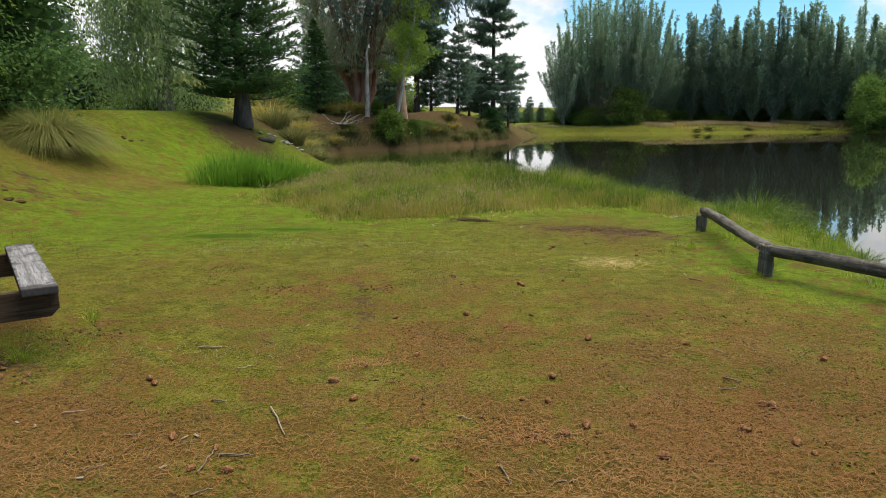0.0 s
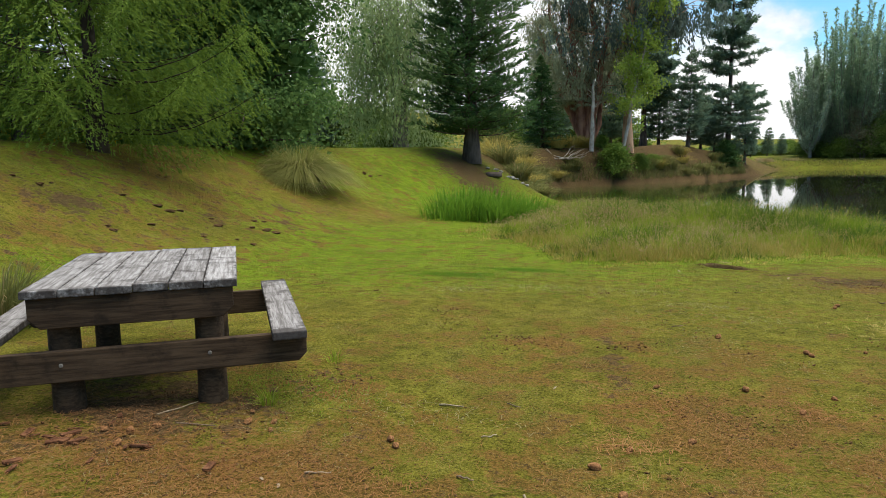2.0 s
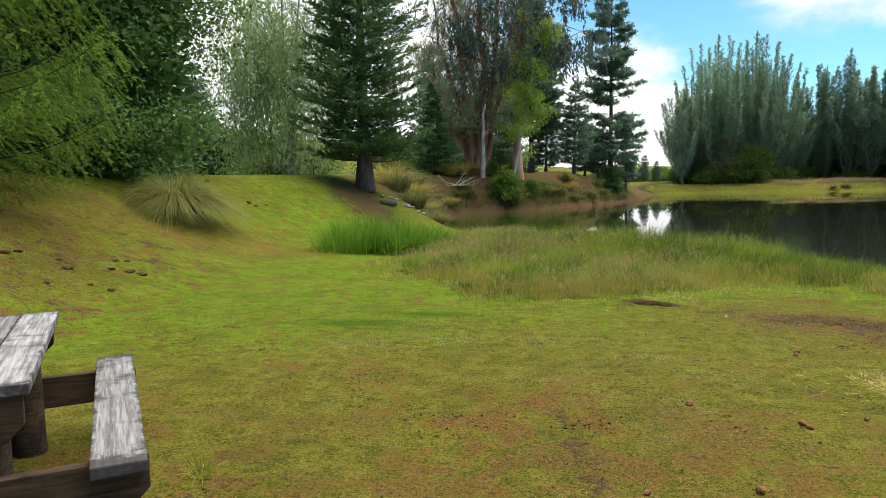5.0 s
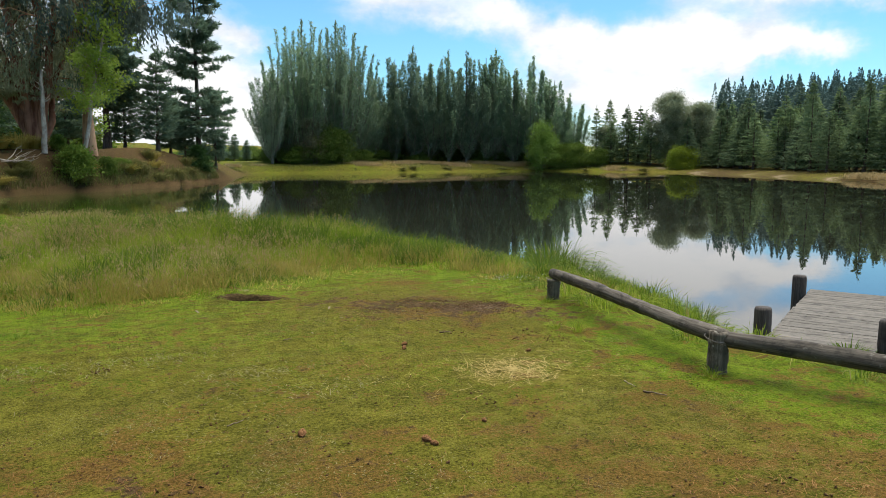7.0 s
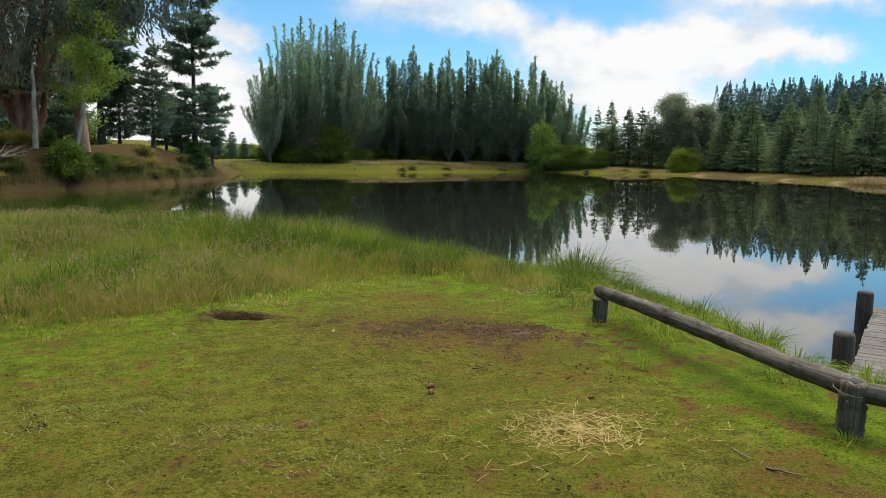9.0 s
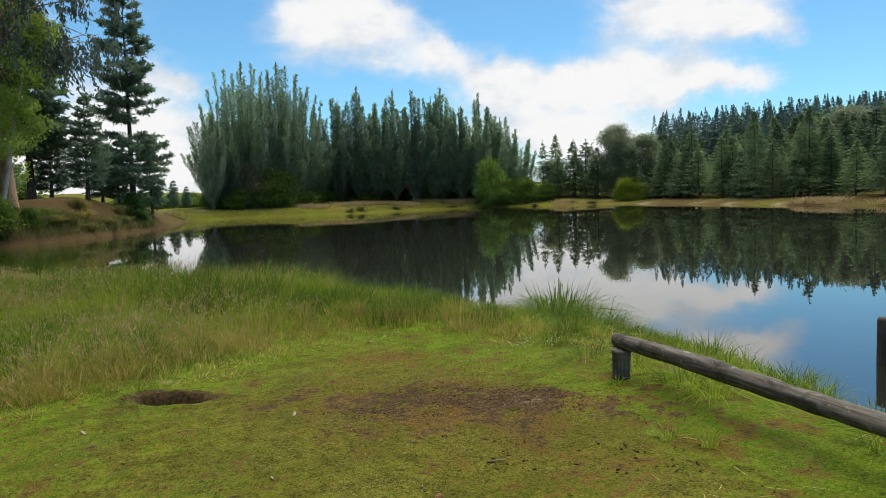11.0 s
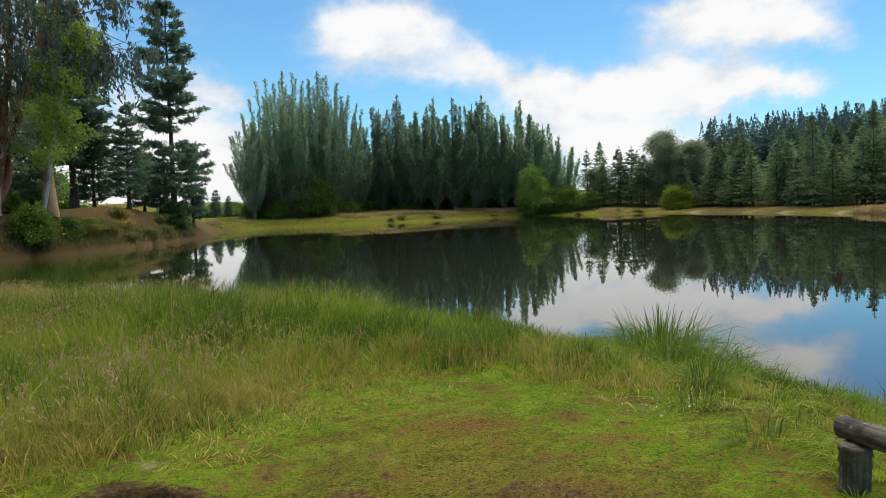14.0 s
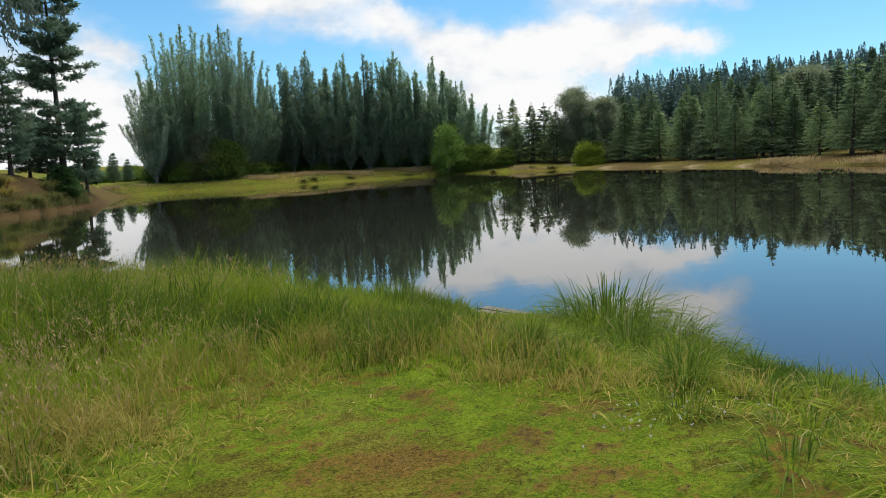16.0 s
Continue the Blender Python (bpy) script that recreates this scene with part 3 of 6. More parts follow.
    soil = soil + 1.0 * smooth(26, 30, y) * smooth(60, 55, y) * smooth(2, -1, x) * smooth(7, 3, shore) * (0.75 + 0.4 * wave(x, y, 1.2, 3.0))
    soil = soil + 1.0 * smooth(30, 45, x) * smooth(112, 104, y) * smooth(60, 10, shore) * (1 - smooth(92, 95, y) * smooth(10, 5, shore)) * (0.7 + 0.4 * wave(x, y, 3.0, 1.0))
    dry = 0.12 - 0.5 * smooth(-3.5, -6.0, x) * smooth(40, 30, y) - 0.35 * smooth(2.8, 3.8, x) * smooth(20, 14, y) + 0.40 * wave(x, y, 1.9, 8.0) + 1.2 * np.exp(-((y - 124.6) / 0.7) ** 2) * smooth(8, 12, x) * smooth(38, 30, x) + 0.5 * np.exp(-((x - 2.2) ** 2 / 0.10 + (y - 6.9) ** 2 / 0.16)) + 0.9 * smooth(95, 110, y) * smooth(30, 40, x) * smooth(2.5, 5.0, shore) * smooth(15, 10, shore) + 0.35 * smooth(40, 60, y) * smooth(26, 40, x) * (0.6 + 0.6 * wave(x, y, 5.0, 2.0))
    lush = 0.85 * smooth(7.0, 13.5, y - 0.45 * x + 0.8 * w) * smooth(40, 26, y) * smooth(-7.5, -5.0, x - 0.12 * (y - 12)) + 0.25 * wave(x, y, 1.1, 6.0) + smooth(-4.0, -6.5, x) * smooth(60, 40, y) * (0.22 + 0.38 * smooth(11, 17, y) + 0.5 * wave(x, y, 1.3, 2.0)) + 0.18 * smooth(4.5, 7.0, y) + 0.65 * smooth(2.7, 3.6, x) * smooth(20, 14, y) + 0.25 * smooth(100, 112, y) * smooth(4, 12, x)
    sand = smooth(52, 58, x) * smooth(93, 90, y) * smooth(2.1, 0.8, shore + 1.3 * wave(x, y, 2.4, 4.0)) * smooth(0.2, 0.9, shore) * smooth(45, 58, y) * (0.8 + 0.35 * wave(x, y, 1.3, 2.0)) + 0.9 * np.exp(-((x - 78.5) ** 2 / 3 + (y - 98.5) ** 2 / 3))
    sand = sand + 0.95 * np.exp(-((y - 124.0 - 0.05 * (x - 16)) / 1.1) ** 2) * smooth(4, 9, x) * smooth(36, 28, x)
    sand = sand + 0.8 * np.exp(-((x - 3.0) ** 2 / 0.06 + (y - 9.05) ** 2 / 0.05)) * 0.45 + 0.5 * np.exp(-((x - 0.85) ** 2 / 0.05 + (y - 11.5) ** 2 / 0.03))
    return np.clip(litter, 0, 1.2), np.clip(soil, 0, 1.5), np.clip(dry, 0, 1), np.clip(lush, 0, 1), np.clip(sand, 0, 1)


def build_ground():
    xs = spread(-1500, 1800, -5.0, 7.2, 0.095, 1.05)
    ys = spread(-900, 2200, 1.0, 14.5, 0.095, 1.05)
    xs = np.unique(np.concatenate([xs, np.arange(0.15, 1.5, 0.026)]))
    ys = np.unique(np.concatenate([ys, np.arange(10.3, 11.3, 0.026)]))
    X, Y = np.meshgrid(xs, ys)
    Z = land(X, Y)
    idx = np.arange(X.size).reshape(X.shape)
    q = np.stack([idx[:-1, :-1], idx[:-1, 1:], idx[1:, 1:], idx[1:, :-1]], -1).reshape(-1, 4)
    me = mesh_of("ground", np.stack([X, Y, Z], -1), q, None, (GROUND,), True)
    for name, field in zip(("litter", "soil", "dry", "lush", "sand"), bare(X.ravel(), Y.ravel())):
        a = me.attributes.new(name, "FLOAT", "POINT")
        a.data.foreach_set("value", field.astype(np.float32))
    tagged(new("ground", me), "sloping lawn of short grass strewn with brown pine needles", "ground", kind="structure")
    bm = bmesh.new()
    vs = [bm.verts.new((x, y, WATER_Z)) for x, y in ((-14, -45), (90, -45), (90, 140), (-14, 140))]
    bm.faces.new(vs)
    me = bpy.data.meshes.new("pond")
    bm.to_mesh(me)
    me.materials.append(WATER)
    tagged(new("water", me), "still dark pond mirroring trees and cloudy sky", "pond", kind="structure")


build_ground()


def ground_at(x, y):
    return float(land(np.array([x]), np.array([y]))[0])


# ---- trees ----


def conifer_mesh(seed, h, r, clear, whorls, per, points, needles, size, droop=0.25, lift=0.15, taper=1.0, gap=0.0, trunk_r=0.2, top=0.15, flat=0.35, limbs=True):
    """Trunk with limbs, and a crown of needle sprays on whorled branches."""
    rng = np.random.default_rng(seed)
    wood, crown = Heap(), Heap()
    lean = rng.normal(0, 0.012, 2)
    zs = np.linspace(0, h, 12)
    spine = np.stack([lean[0] * zs + 0.02 * np.sin(zs), lean[1] * zs + 0.02 * np.cos(zs * 0.8), zs], 1)
    wood.add(*tube(spine, trunk_r * (1 - 0.93 * zs / h) * (1 + 0.55 * np.exp(-zs / (0.05 * h + 0.2))), 9))
    for i in range(whorls):
        f = (i + rng.uniform(0, 0.8)) / whorls
        z = clear + (h - clear) * f
        prof = ((1 - f) ** taper * (1 - top) + top * (1 - f) ** 0.4) * (0.75 + 0.25 * min(1, f * 6))
        if gap and rng.random() < gap:
            continue
        for j in range(per):
            a = rng.uniform(0, 2 * np.pi)
            ln = r * prof * rng.uniform(0.55, 1.15)
            if ln < 0.05 * r:
                continue
            way = np.array([np.cos(a), np.sin(a), 0])
            t = np.linspace(0, 1, 6)
            rise = (lift * t ** 2 - droop * t) * ln + 0.25 * f * ln * t
            p = np.array([lean[0] * z, lean[1] * z, z]) + way[None] * (ln * t)[:, None]
            p[:, 2] += rise
            if limbs:
                wood.add(*tube(p, trunk_r * 0.22 * (1 - 0.85 * t) * (1 - 0.6 * f), 4))
            s = rng.uniform(0.22, 1.0, points) ** 0.75
            at = np.stack([np.interp(s, t, p[:, k]) for k in range(3)], 1)
            side = np.cross(way, [0, 0, 1])
            off = rng.normal(0, 1, (points, 1)) * side[None] * (0.22 * ln * (1.15 - s))[:, None]
            at = at + off + rng.normal(0, 1, (points, 3)) * np.array([0.05, 0.05, 0.05 * flat]) * ln
            al = way[None] * 0.8 + np.sign(off) * np.abs(side)[None] * 0.5 + np.array([0, 0, 0.12])
            at2, al2 = np.repeat(at, needles, 0), np.repeat(al, needles, 0)
            crown.add(*leaves(rng, at2 + rng.normal(0, size * 0.25, at2.shape), al2, size, size * 0.30, 0.6))
    return wood, crown


def spray_mesh(seed, h, r, clear, whorls, per, twigs, tufts, leaf, width, droop=0.25, lift=0.15, taper=1.0, top=0.1, trunk_r=0.2, reach=0.35, hang=0.15, fill=0, limbs=True, gap=0.0, ahead=0.7, up=0.0, lay=0.6):
    """A conifer whose whorled branches carry rows of side twigs, each a spray of needles."""
    rng = np.random.default_rng(seed)
    wood, crown = Heap(), Heap()
    lean = rng.normal(0, 0.012, 2)
    zs = np.linspace(0, h, 12)
    wood.add(*tube(np.stack([lean[0] * zs + 0.02 * np.sin(zs), lean[1] * zs + 0.02 * np.cos(zs * 0.8), zs], 1), trunk_r * (1 - 0.93 * zs / h) * (1 + 0.55 * np.exp(-zs / (0.05 * h + 0.2))), 9))
    t = np.linspace(0, 1, 6)
    for i in range(whorls):
        f = (i + rng.uniform(0, 0.5)) / whorls
        prof = ((1 - f) ** taper * (1 - top) + top * (1 - f) ** 0.4) * (0.78 + 0.22 * min(1, f * 6))
        if gap and rng.random() < gap:
            continue
        a0 = rng.uniform(0, 2 * np.pi)
        for j in range(per):
            a = a0 + 2 * np.pi * (j + rng.uniform(-0.3, 0.3)) / per
            z = clear + (h - clear) * (f + rng.uniform(-0.4, 0.4) / whorls)
            ln = r * prof * rng.uniform(0.7, 1.12)
            if ln < 0.03 * r:
                continue
            way = np.array([np.cos(a), np.sin(a), 0])
            p = np.array([lean[0] * z, lean[1] * z, z]) + way[None] * (ln * t)[:, None]
            p[:, 2] += (lift * t ** 2 - droop * t) * ln + 0.3 * f * ln * t
            if limbs:
                wood.add(*tube(p, trunk_r * 0.13 * (1 - 0.85 * t) * (1 - 0.6 * f), 4))
            s = (np.arange(twigs) + rng.uniform(0, 1, twigs)) / twigs * 0.88 + 0.12
            side = np.cross(way, [0, 0, 1.0])
            sgn = np.where(np.arange(twigs) % 2, 1.0, -1.0)
            at = np.stack([np.interp(s, t, p[:, k]) for k in range(3)], 1)
            go = unit(way[None] * ahead + side[None] * (sgn * rng.uniform(0.3, 1.0, twigs))[:, None] + np.array([0, 0, up - hang]) + rng.normal(0, 0.15, (twigs, 3)))
            tl = (reach * ln * (1.15 - s) + 0.12 * ln) * rng.uniform(0.6, 1.2, twigs)
            q = rng.uniform(0, 1, (twigs, tufts))
            pos = at[:, None] + go[:, None] * (tl[:, None] * q)[..., None] + np.array([0, 0, -1.0]) * (hang * 0.7 * tl[:, None] * q ** 2)[..., None]
            crown.add(*leaves(rng, pos.reshape(-1, 3), np.repeat(go, tufts, 0), leaf * (0.5 + 0.5 * prof), width * (0.5 + 0.5 * prof), 0.35, lay))
    if fill:
        f = rng.uniform(0.02, 0.9, fill)
        a = rng.uniform(0, 2 * np.pi, fill)
        rr = r * 0.5 * (1 - f) ** taper * rng.uniform(0.3, 1, fill)
        at = np.stack([np.cos(a) * rr, np.sin(a) * rr, clear + (h - clear) * f], 1)
        crown.add(*leaves(rng, at, np.stack([np.cos(a), np.sin(a), 0 * a - 0.3], 1), leaf * 1.6, width * 2.4, 0.5, 0.3))
    wood.add(*tube([(lean[0] * h, lean[1] * h, h * 0.97), (lean[0] * h, lean[1] * h, h * 1.03)], [0.03, 0.006], 4))
    n = 24
    f = rng.uniform(0.86, 1.0, n)
    at = np.stack([lean[0] * h + rng.normal(0, 0.03 * r, n) * (1.02 - f) * 8, lean[1] * h + rng.normal(0, 0.03 * r, n) * (1.02 - f) * 8, h * f], 1)
    crown.add(*leaves(rng, at, np.tile([0, 0, 1.0], (n, 1)), leaf * 0.9, width * 0.7, 0.45))
    return wood, crown


def clump_mesh(seed, h, clear, r, limbs, clumps, per, leaf, width, spread_xy=0.8, spread_z=0.6, trunk_r=0.2, hang=0.0, lean=(0, 0), stems=1, low=0.35, shape=1.0, jitter=0.9, rise=(0.1, 0.7), fill=0):
    """A broad-leaved tree: stems, limbs that fork outward, and clumps of leaves at the twigs."""
    rng = np.random.default_rng(seed)
    wood, crown = Heap(), Heap()
    for k in range(stems):
        a0 = rng.uniform(0, 2 * np.pi)
        tip = np.array([lean[0] * h + (0.28 * r * np.cos(a0) if stems > 1 else 0), lean[1] * h + (0.28 * r * np.sin(a0) if stems > 1 else 0), h * rng.uniform(0.82, 0.95)])
        root = np.array([0.25 * np.cos(a0), 0.25 * np.sin(a0), 0]) * (stems > 1)
        spine = bent(rng, root, tip, 0, 9, 0.025 * h * 0.3)
        spine[:, :2] = root[:2] + (spine[:, :2] - root[:2]) * (np.linspace(0, 1, 9) ** 1.2 / np.maximum(np.linspace(0, 1, 9), 1e-6))[:, None]
        t = np.linspace(0, 1, 9)
        wood.add(*tube(spine, trunk_r * (1 - 0.85 * t) * (1 + 0.5 * np.exp(-t * 18)), 9))
        for i in range(limbs):
            f = rng.uniform(clear / h, 0.95)
            b = np.array([np.interp(f, t, spine[:, m]) for m in range(3)])
            a = rng.uniform(0, 2 * np.pi)
            env = np.sin(np.pi * np.clip((f - clear / h) / (1 - clear / h) * (1 - low) + low, 0, 1)) ** shape
            ln = r * env * rng.uniform(0.65, 1.05)
            e = b + np.array([np.cos(a) * ln, np.sin(a) * ln, rng.uniform(*rise) * ln])
            e[2] = np.clip(e[2], 0.15, h * 1.02)
            p = bent(rng, b, e, -0.06 * ln, 6, 0.04 * ln)
            wood.add(*tube(p, trunk_r * 0.3 * (1 - f * 0.5) * (1 - 0.85 * np.linspace(0, 1, 6)), 5))
            for c in range(clumps):
                s = rng.uniform(0.35, 1.0)
                m = np.array([np.interp(s, np.linspace(0, 1, 6), p[:, j]) for j in range(3)]) + rng.normal(0, 0.13 * r, 3) * np.array([1, 1, 0.7])
                n = max(3, int(per * rng.uniform(0.5, 1.4)))
                if hang:
                    drop = rng.uniform(0, 1, n) ** 0.8 * hang * rng.uniform(0.5, 1.2)
                    at = m + rng.normal(0, 1, (n, 3)) * np.array([spread_xy, spread_xy, 0.2]) * 0.35
                    strand = rng.integers(0, max(2, n // 14), n)
                    cx = rng.normal(0, spread_xy * 0.6, (strand.max() + 1, 2))
                    at[:, :2] = m[:2] + cx[strand] + rng.normal(0, 0.07, (n, 2)) + (cx[strand] * 0.15 * drop[:, None])
                    at[:, 2] -= drop
                    al = np.tile([0, 0, -1.0], (n, 1))
                    crown.add(*leaves(rng, at, al, leaf, width, 0.45))
                else:
                    at = m + rng.normal(0, 1, (n, 3)) * np.array([spread_xy, spread_xy, spread_z]) * 0.5
                    al = unit(at - m) + np.array([0, 0, -0.3])
                    crown.add(*leaves(rng, at, al, leaf, width, jitter, 0.35))
    if fill:
        f = rng.uniform(0.03, 0.93, fill)
        a = rng.uniform(0, 2 * np.pi, fill)
        rr = r * 0.72 * np.sin(np.pi * (f * (1 - low) + low)) ** shape * rng.uniform(0.2, 1, fill)
        at = np.stack([np.cos(a) * rr, np.sin(a) * rr, clear + (h - clear) * f], 1)
        crown.add(*leaves(rng, at, np.stack([np.cos(a), np.sin(a), 0 * a], 1), leaf * 3, width * 3, 0.8))
    return wood, crown


def poplar_mesh(seed, h, r, stems, per, leaf):
    """A fastigiate tree: steep stems from low on the trunk, each a feather of leaves that ends in its own spire."""
    rng = np.random.default_rng(seed)
    wood, crown = Heap(), Heap()
    zs = np.linspace(0, h * 0.9, 8)
    wood.add(*tube(np.stack([zs * 0, zs * 0, zs], 1), 0.28 * (1 - 0.9 * zs / h), 8))
    for k in range(stems):
        a = rng.uniform(0, 2 * np.pi)
        rad = r * rng.uniform(0.1, 0.9)
        top = h * (rng.uniform(0.55, 0.97) if k else 1.0) * (1 - 0.35 * (rad / r) ** 1.5)
        z0 = h * rng.uniform(0.0, 0.16)
        t = np.linspace(0, 1, 8)
        out = rad * t ** 0.42 if k else 0 * t
        p = np.stack([np.cos(a) * out, np.sin(a) * out, z0 + (top - z0) * t], 1)
        p[:, :2] += rng.normal(0, 0.05, (8, 2))
        wood.add(*tube(p, 0.07 * (1 - 0.9 * t) + 0.006, 4))
        n = max(8, int(per * (top - z0) / h))
        s = ((np.arange(n) + rng.uniform(0, 1, n)) / n) ** 0.9
        at = np.stack([np.interp(s, t, p[:, j]) for j in range(3)], 1)
        b = rng.uniform(0, 2 * np.pi, n)
        go = unit(np.stack([np.cos(b) * 0.52, np.sin(b) * 0.52, 0.85 + 0 * b], 1) + rng.normal(0, 0.10, (n, 3)))
        ln = (0.18 + (0.09 * r + 1.55) * (1 - s) ** 0.8) * rng.uniform(0.5, 1.3, n)
        m = 15
        q = rng.uniform(0.1, 1, (n, m))
        pos = at[:, None] + go[:, None] * (ln[:, None] * q)[..., None] + rng.normal(0, 0.10, (n, m, 3))
        crown.add(*leaves(rng, pos.reshape(-1, 3), np.repeat(go, m, 0), leaf, leaf * 0.5, 0.7))
    return wood, crown


def gum_mesh(seed):
    """An old gum: a short bole that forks low into leaning limbs, hung with long strands of narrow leaves."""
    rng = np.random.default_rng(seed)
    wood, crown = Heap(), Heap()
    wood.add(*tube([(0, 0, -0.2), (0, 0, 0.5), (0.02, 0, 1.3), (0, 0, 2.0)], [0.95, 0.72, 0.62, 0.5], 12))
    limbs = (((-3.6, 0.6, 15), 0.36), ((-2.0, -0.8, 20), 0.42), ((0.4, 0.6, 23), 0.44), ((1.9, -0.6, 18), 0.34), ((-4.6, 1.8, 11), 0.26), ((2.8, 1.5, 13), 0.24), ((-0.8, 2.4, 17), 0.28))
    t = np.linspace(0, 1, 9)
    for k, (tip, r0) in enumerate(limbs):
        tip = np.array(tip)
        out = tip[:2] / (np.linalg.norm(tip[:2]) + 0.1)
        p = np.stack([tip[0] * t ** 0.85 + out[0] * 0.25, tip[1] * t ** 0.85 + out[1] * 0.25, 0.5 + (tip[2] - 0.5) * t], 1)
        p[1:, :2] += rng.normal(0, 0.16, (8, 2))
        wood.add(*tube(p, r0 * (1 - 0.82 * t) * (1 + 0.25 * np.exp(-t * 9)), 9))
        for i in range(26):
            f = rng.uniform(0.2, 1.0)
            b = np.array([np.interp(f, t, p[:, m]) for m in range(3)])
            a = rng.uniform(0, 2 * np.pi)
            ln = rng.uniform(1.0, 3.4) * (1 - 0.45 * f)
            e = b + np.array([np.cos(a) * ln, np.sin(a) * ln, rng.uniform(-0.1, 0.6) * ln])
            q = bent(rng, b, e, -0.1 * ln, 6, 0.06 * ln)
            wood.add(*tube(q, 0.075 * (1 - 0.5 * f) * (1 - 0.8 * np.linspace(0, 1, 6)), 5))
            for c in range(6):
                s = rng.uniform(0.3, 1.0)
                m = np.array([np.interp(s, np.linspace(0, 1, 6), q[:, j]) for j in range(3)]) + rng.normal(0, 0.35, 3)
                n = int(rng.uniform(18, 46))
                drop = rng.uniform(0, 1, n) ** 0.8 * rng.uniform(0.8, 2.6)
                drop = np.minimum(drop, max(0.3, m[2] - 4.2))
                sway = rng.normal(0, 0.22, (3, 2))
                at = np.stack([m[0] + rng.normal(0, 0.16, n), m[1] + rng.normal(0, 0.16, n), m[2] - drop], 1)
                at[:, :2] += sway[rng.integers(0, 3, n)]
                crown.add(*leaves(rng, at, np.tile([0, 0, -1.0], (n, 1)), 0.34, 0.07, 0.4))
    return wood, crown


def birch_mesh(seed):
    """A thin birch with a leaning stem, fine upswept branches and loose drooping leaf sprays."""
    rng = np.random.default_rng(seed)
    wood, crown = Heap(), Heap()
    t = np.linspace(0, 1, 10)
    p = np.stack([2.5 * t ** 1.15, 0.3 * t, 13.0 * t], 1)
    p[1:-1, :2] += rng.normal(0, 0.06, (8, 2))
    wood.add(*tube(p, 0.15 * (1 - 0.9 * t) + 0.012, 8))
    for i in range(60):
        f = rng.uniform(0.22, 0.98)
        b = np.array([np.interp(f, t, p[:, m]) for m in range(3)])
        a = rng.uniform(0, 2 * np.pi)
        ln = rng.uniform(0.8, 2.9) * (1.0 - 0.5 * abs(f - 0.55))
        e = b + np.array([np.cos(a) * ln, np.sin(a) * ln, rng.uniform(0.2, 0.8) * ln])
        q = bent(rng, b, e, -0.12 * ln, 6, 0.04 * ln)
        wood.add(*tube(q, 0.028 * (1 - 0.4 * f) * (1 - 0.8 * np.linspace(0, 1, 6)) + 0.003, 4))
        for c in range(4):
            s = rng.uniform(0.4, 1.05)
            m = np.array([np.interp(s, np.linspace(0, 1, 6), q[:, j]) for j in range(3)])
            n = int(rng.uniform(24, 60) * min(1.0, 0.25 + 1.6 * f))
            drop = rng.uniform(0, 1, n) * rng.uniform(0.3, 1.3)
            at = m + rng.normal(0, 1, (n, 3)) * np.array([0.24, 0.24, 0.12])
            at[:, 2] -= drop
            crown.add(*leaves(rng, at, np.tile([0, 0, -0.6], (n, 1)), 0.19, 0.12, 0.8))
    return wood, crown


def snag_mesh(seed, h, r):
    rng = np.random.default_rng(seed)
    wood = Heap()
    t = np.linspace(0, 1, 9)
    wood.add(*tube(bent(rng, (0, 0, 0), (0.15, 0, h), 0, 9, 0.03), r * (1 - 0.6 * t), 8))
    for k in range(5):
        z = h * rng.uniform(0.4, 0.95)
        a = rng.uniform(0, 6.28)
        wood.add(*tube(bent(rng, (0.1, 0, z), (np.cos(a) * 0.8, np.sin(a) * 0.8, z + 0.5), 0, 4, 0.03), [0.05, 0.035, 0.02, 0.008], 5))
    return wood, None


def plant_tree(name, made, bark, leaf, x, y, label, category="tree", group="", turn=0.0, size=1.0, sink=0.1):
    wood, crown = made
    z = ground_at(x, y) - sink
    t = thing(name, pose(x, y, z, 0, 0, turn) @ Matrix.Diagonal((size, size, size, 1)), label, category, group)
    part("trunk", wood.mesh("trunk", bark, True), bark, t)
    if crown:
        part("crown", crown.mesh("crown", leaf), leaf, t)
    return t


def copy_tree(t, x, y, turn, size, label=""):
    ob = copy_thing(t, Matrix())
    ob.matrix_world = pose(x, y, ground_at(x, y) - 0.15, 0, 0, turn) @ Matrix.Diagonal((size[0], size[0], size[1], 1))
    return tagged(ob, label) if label else ob


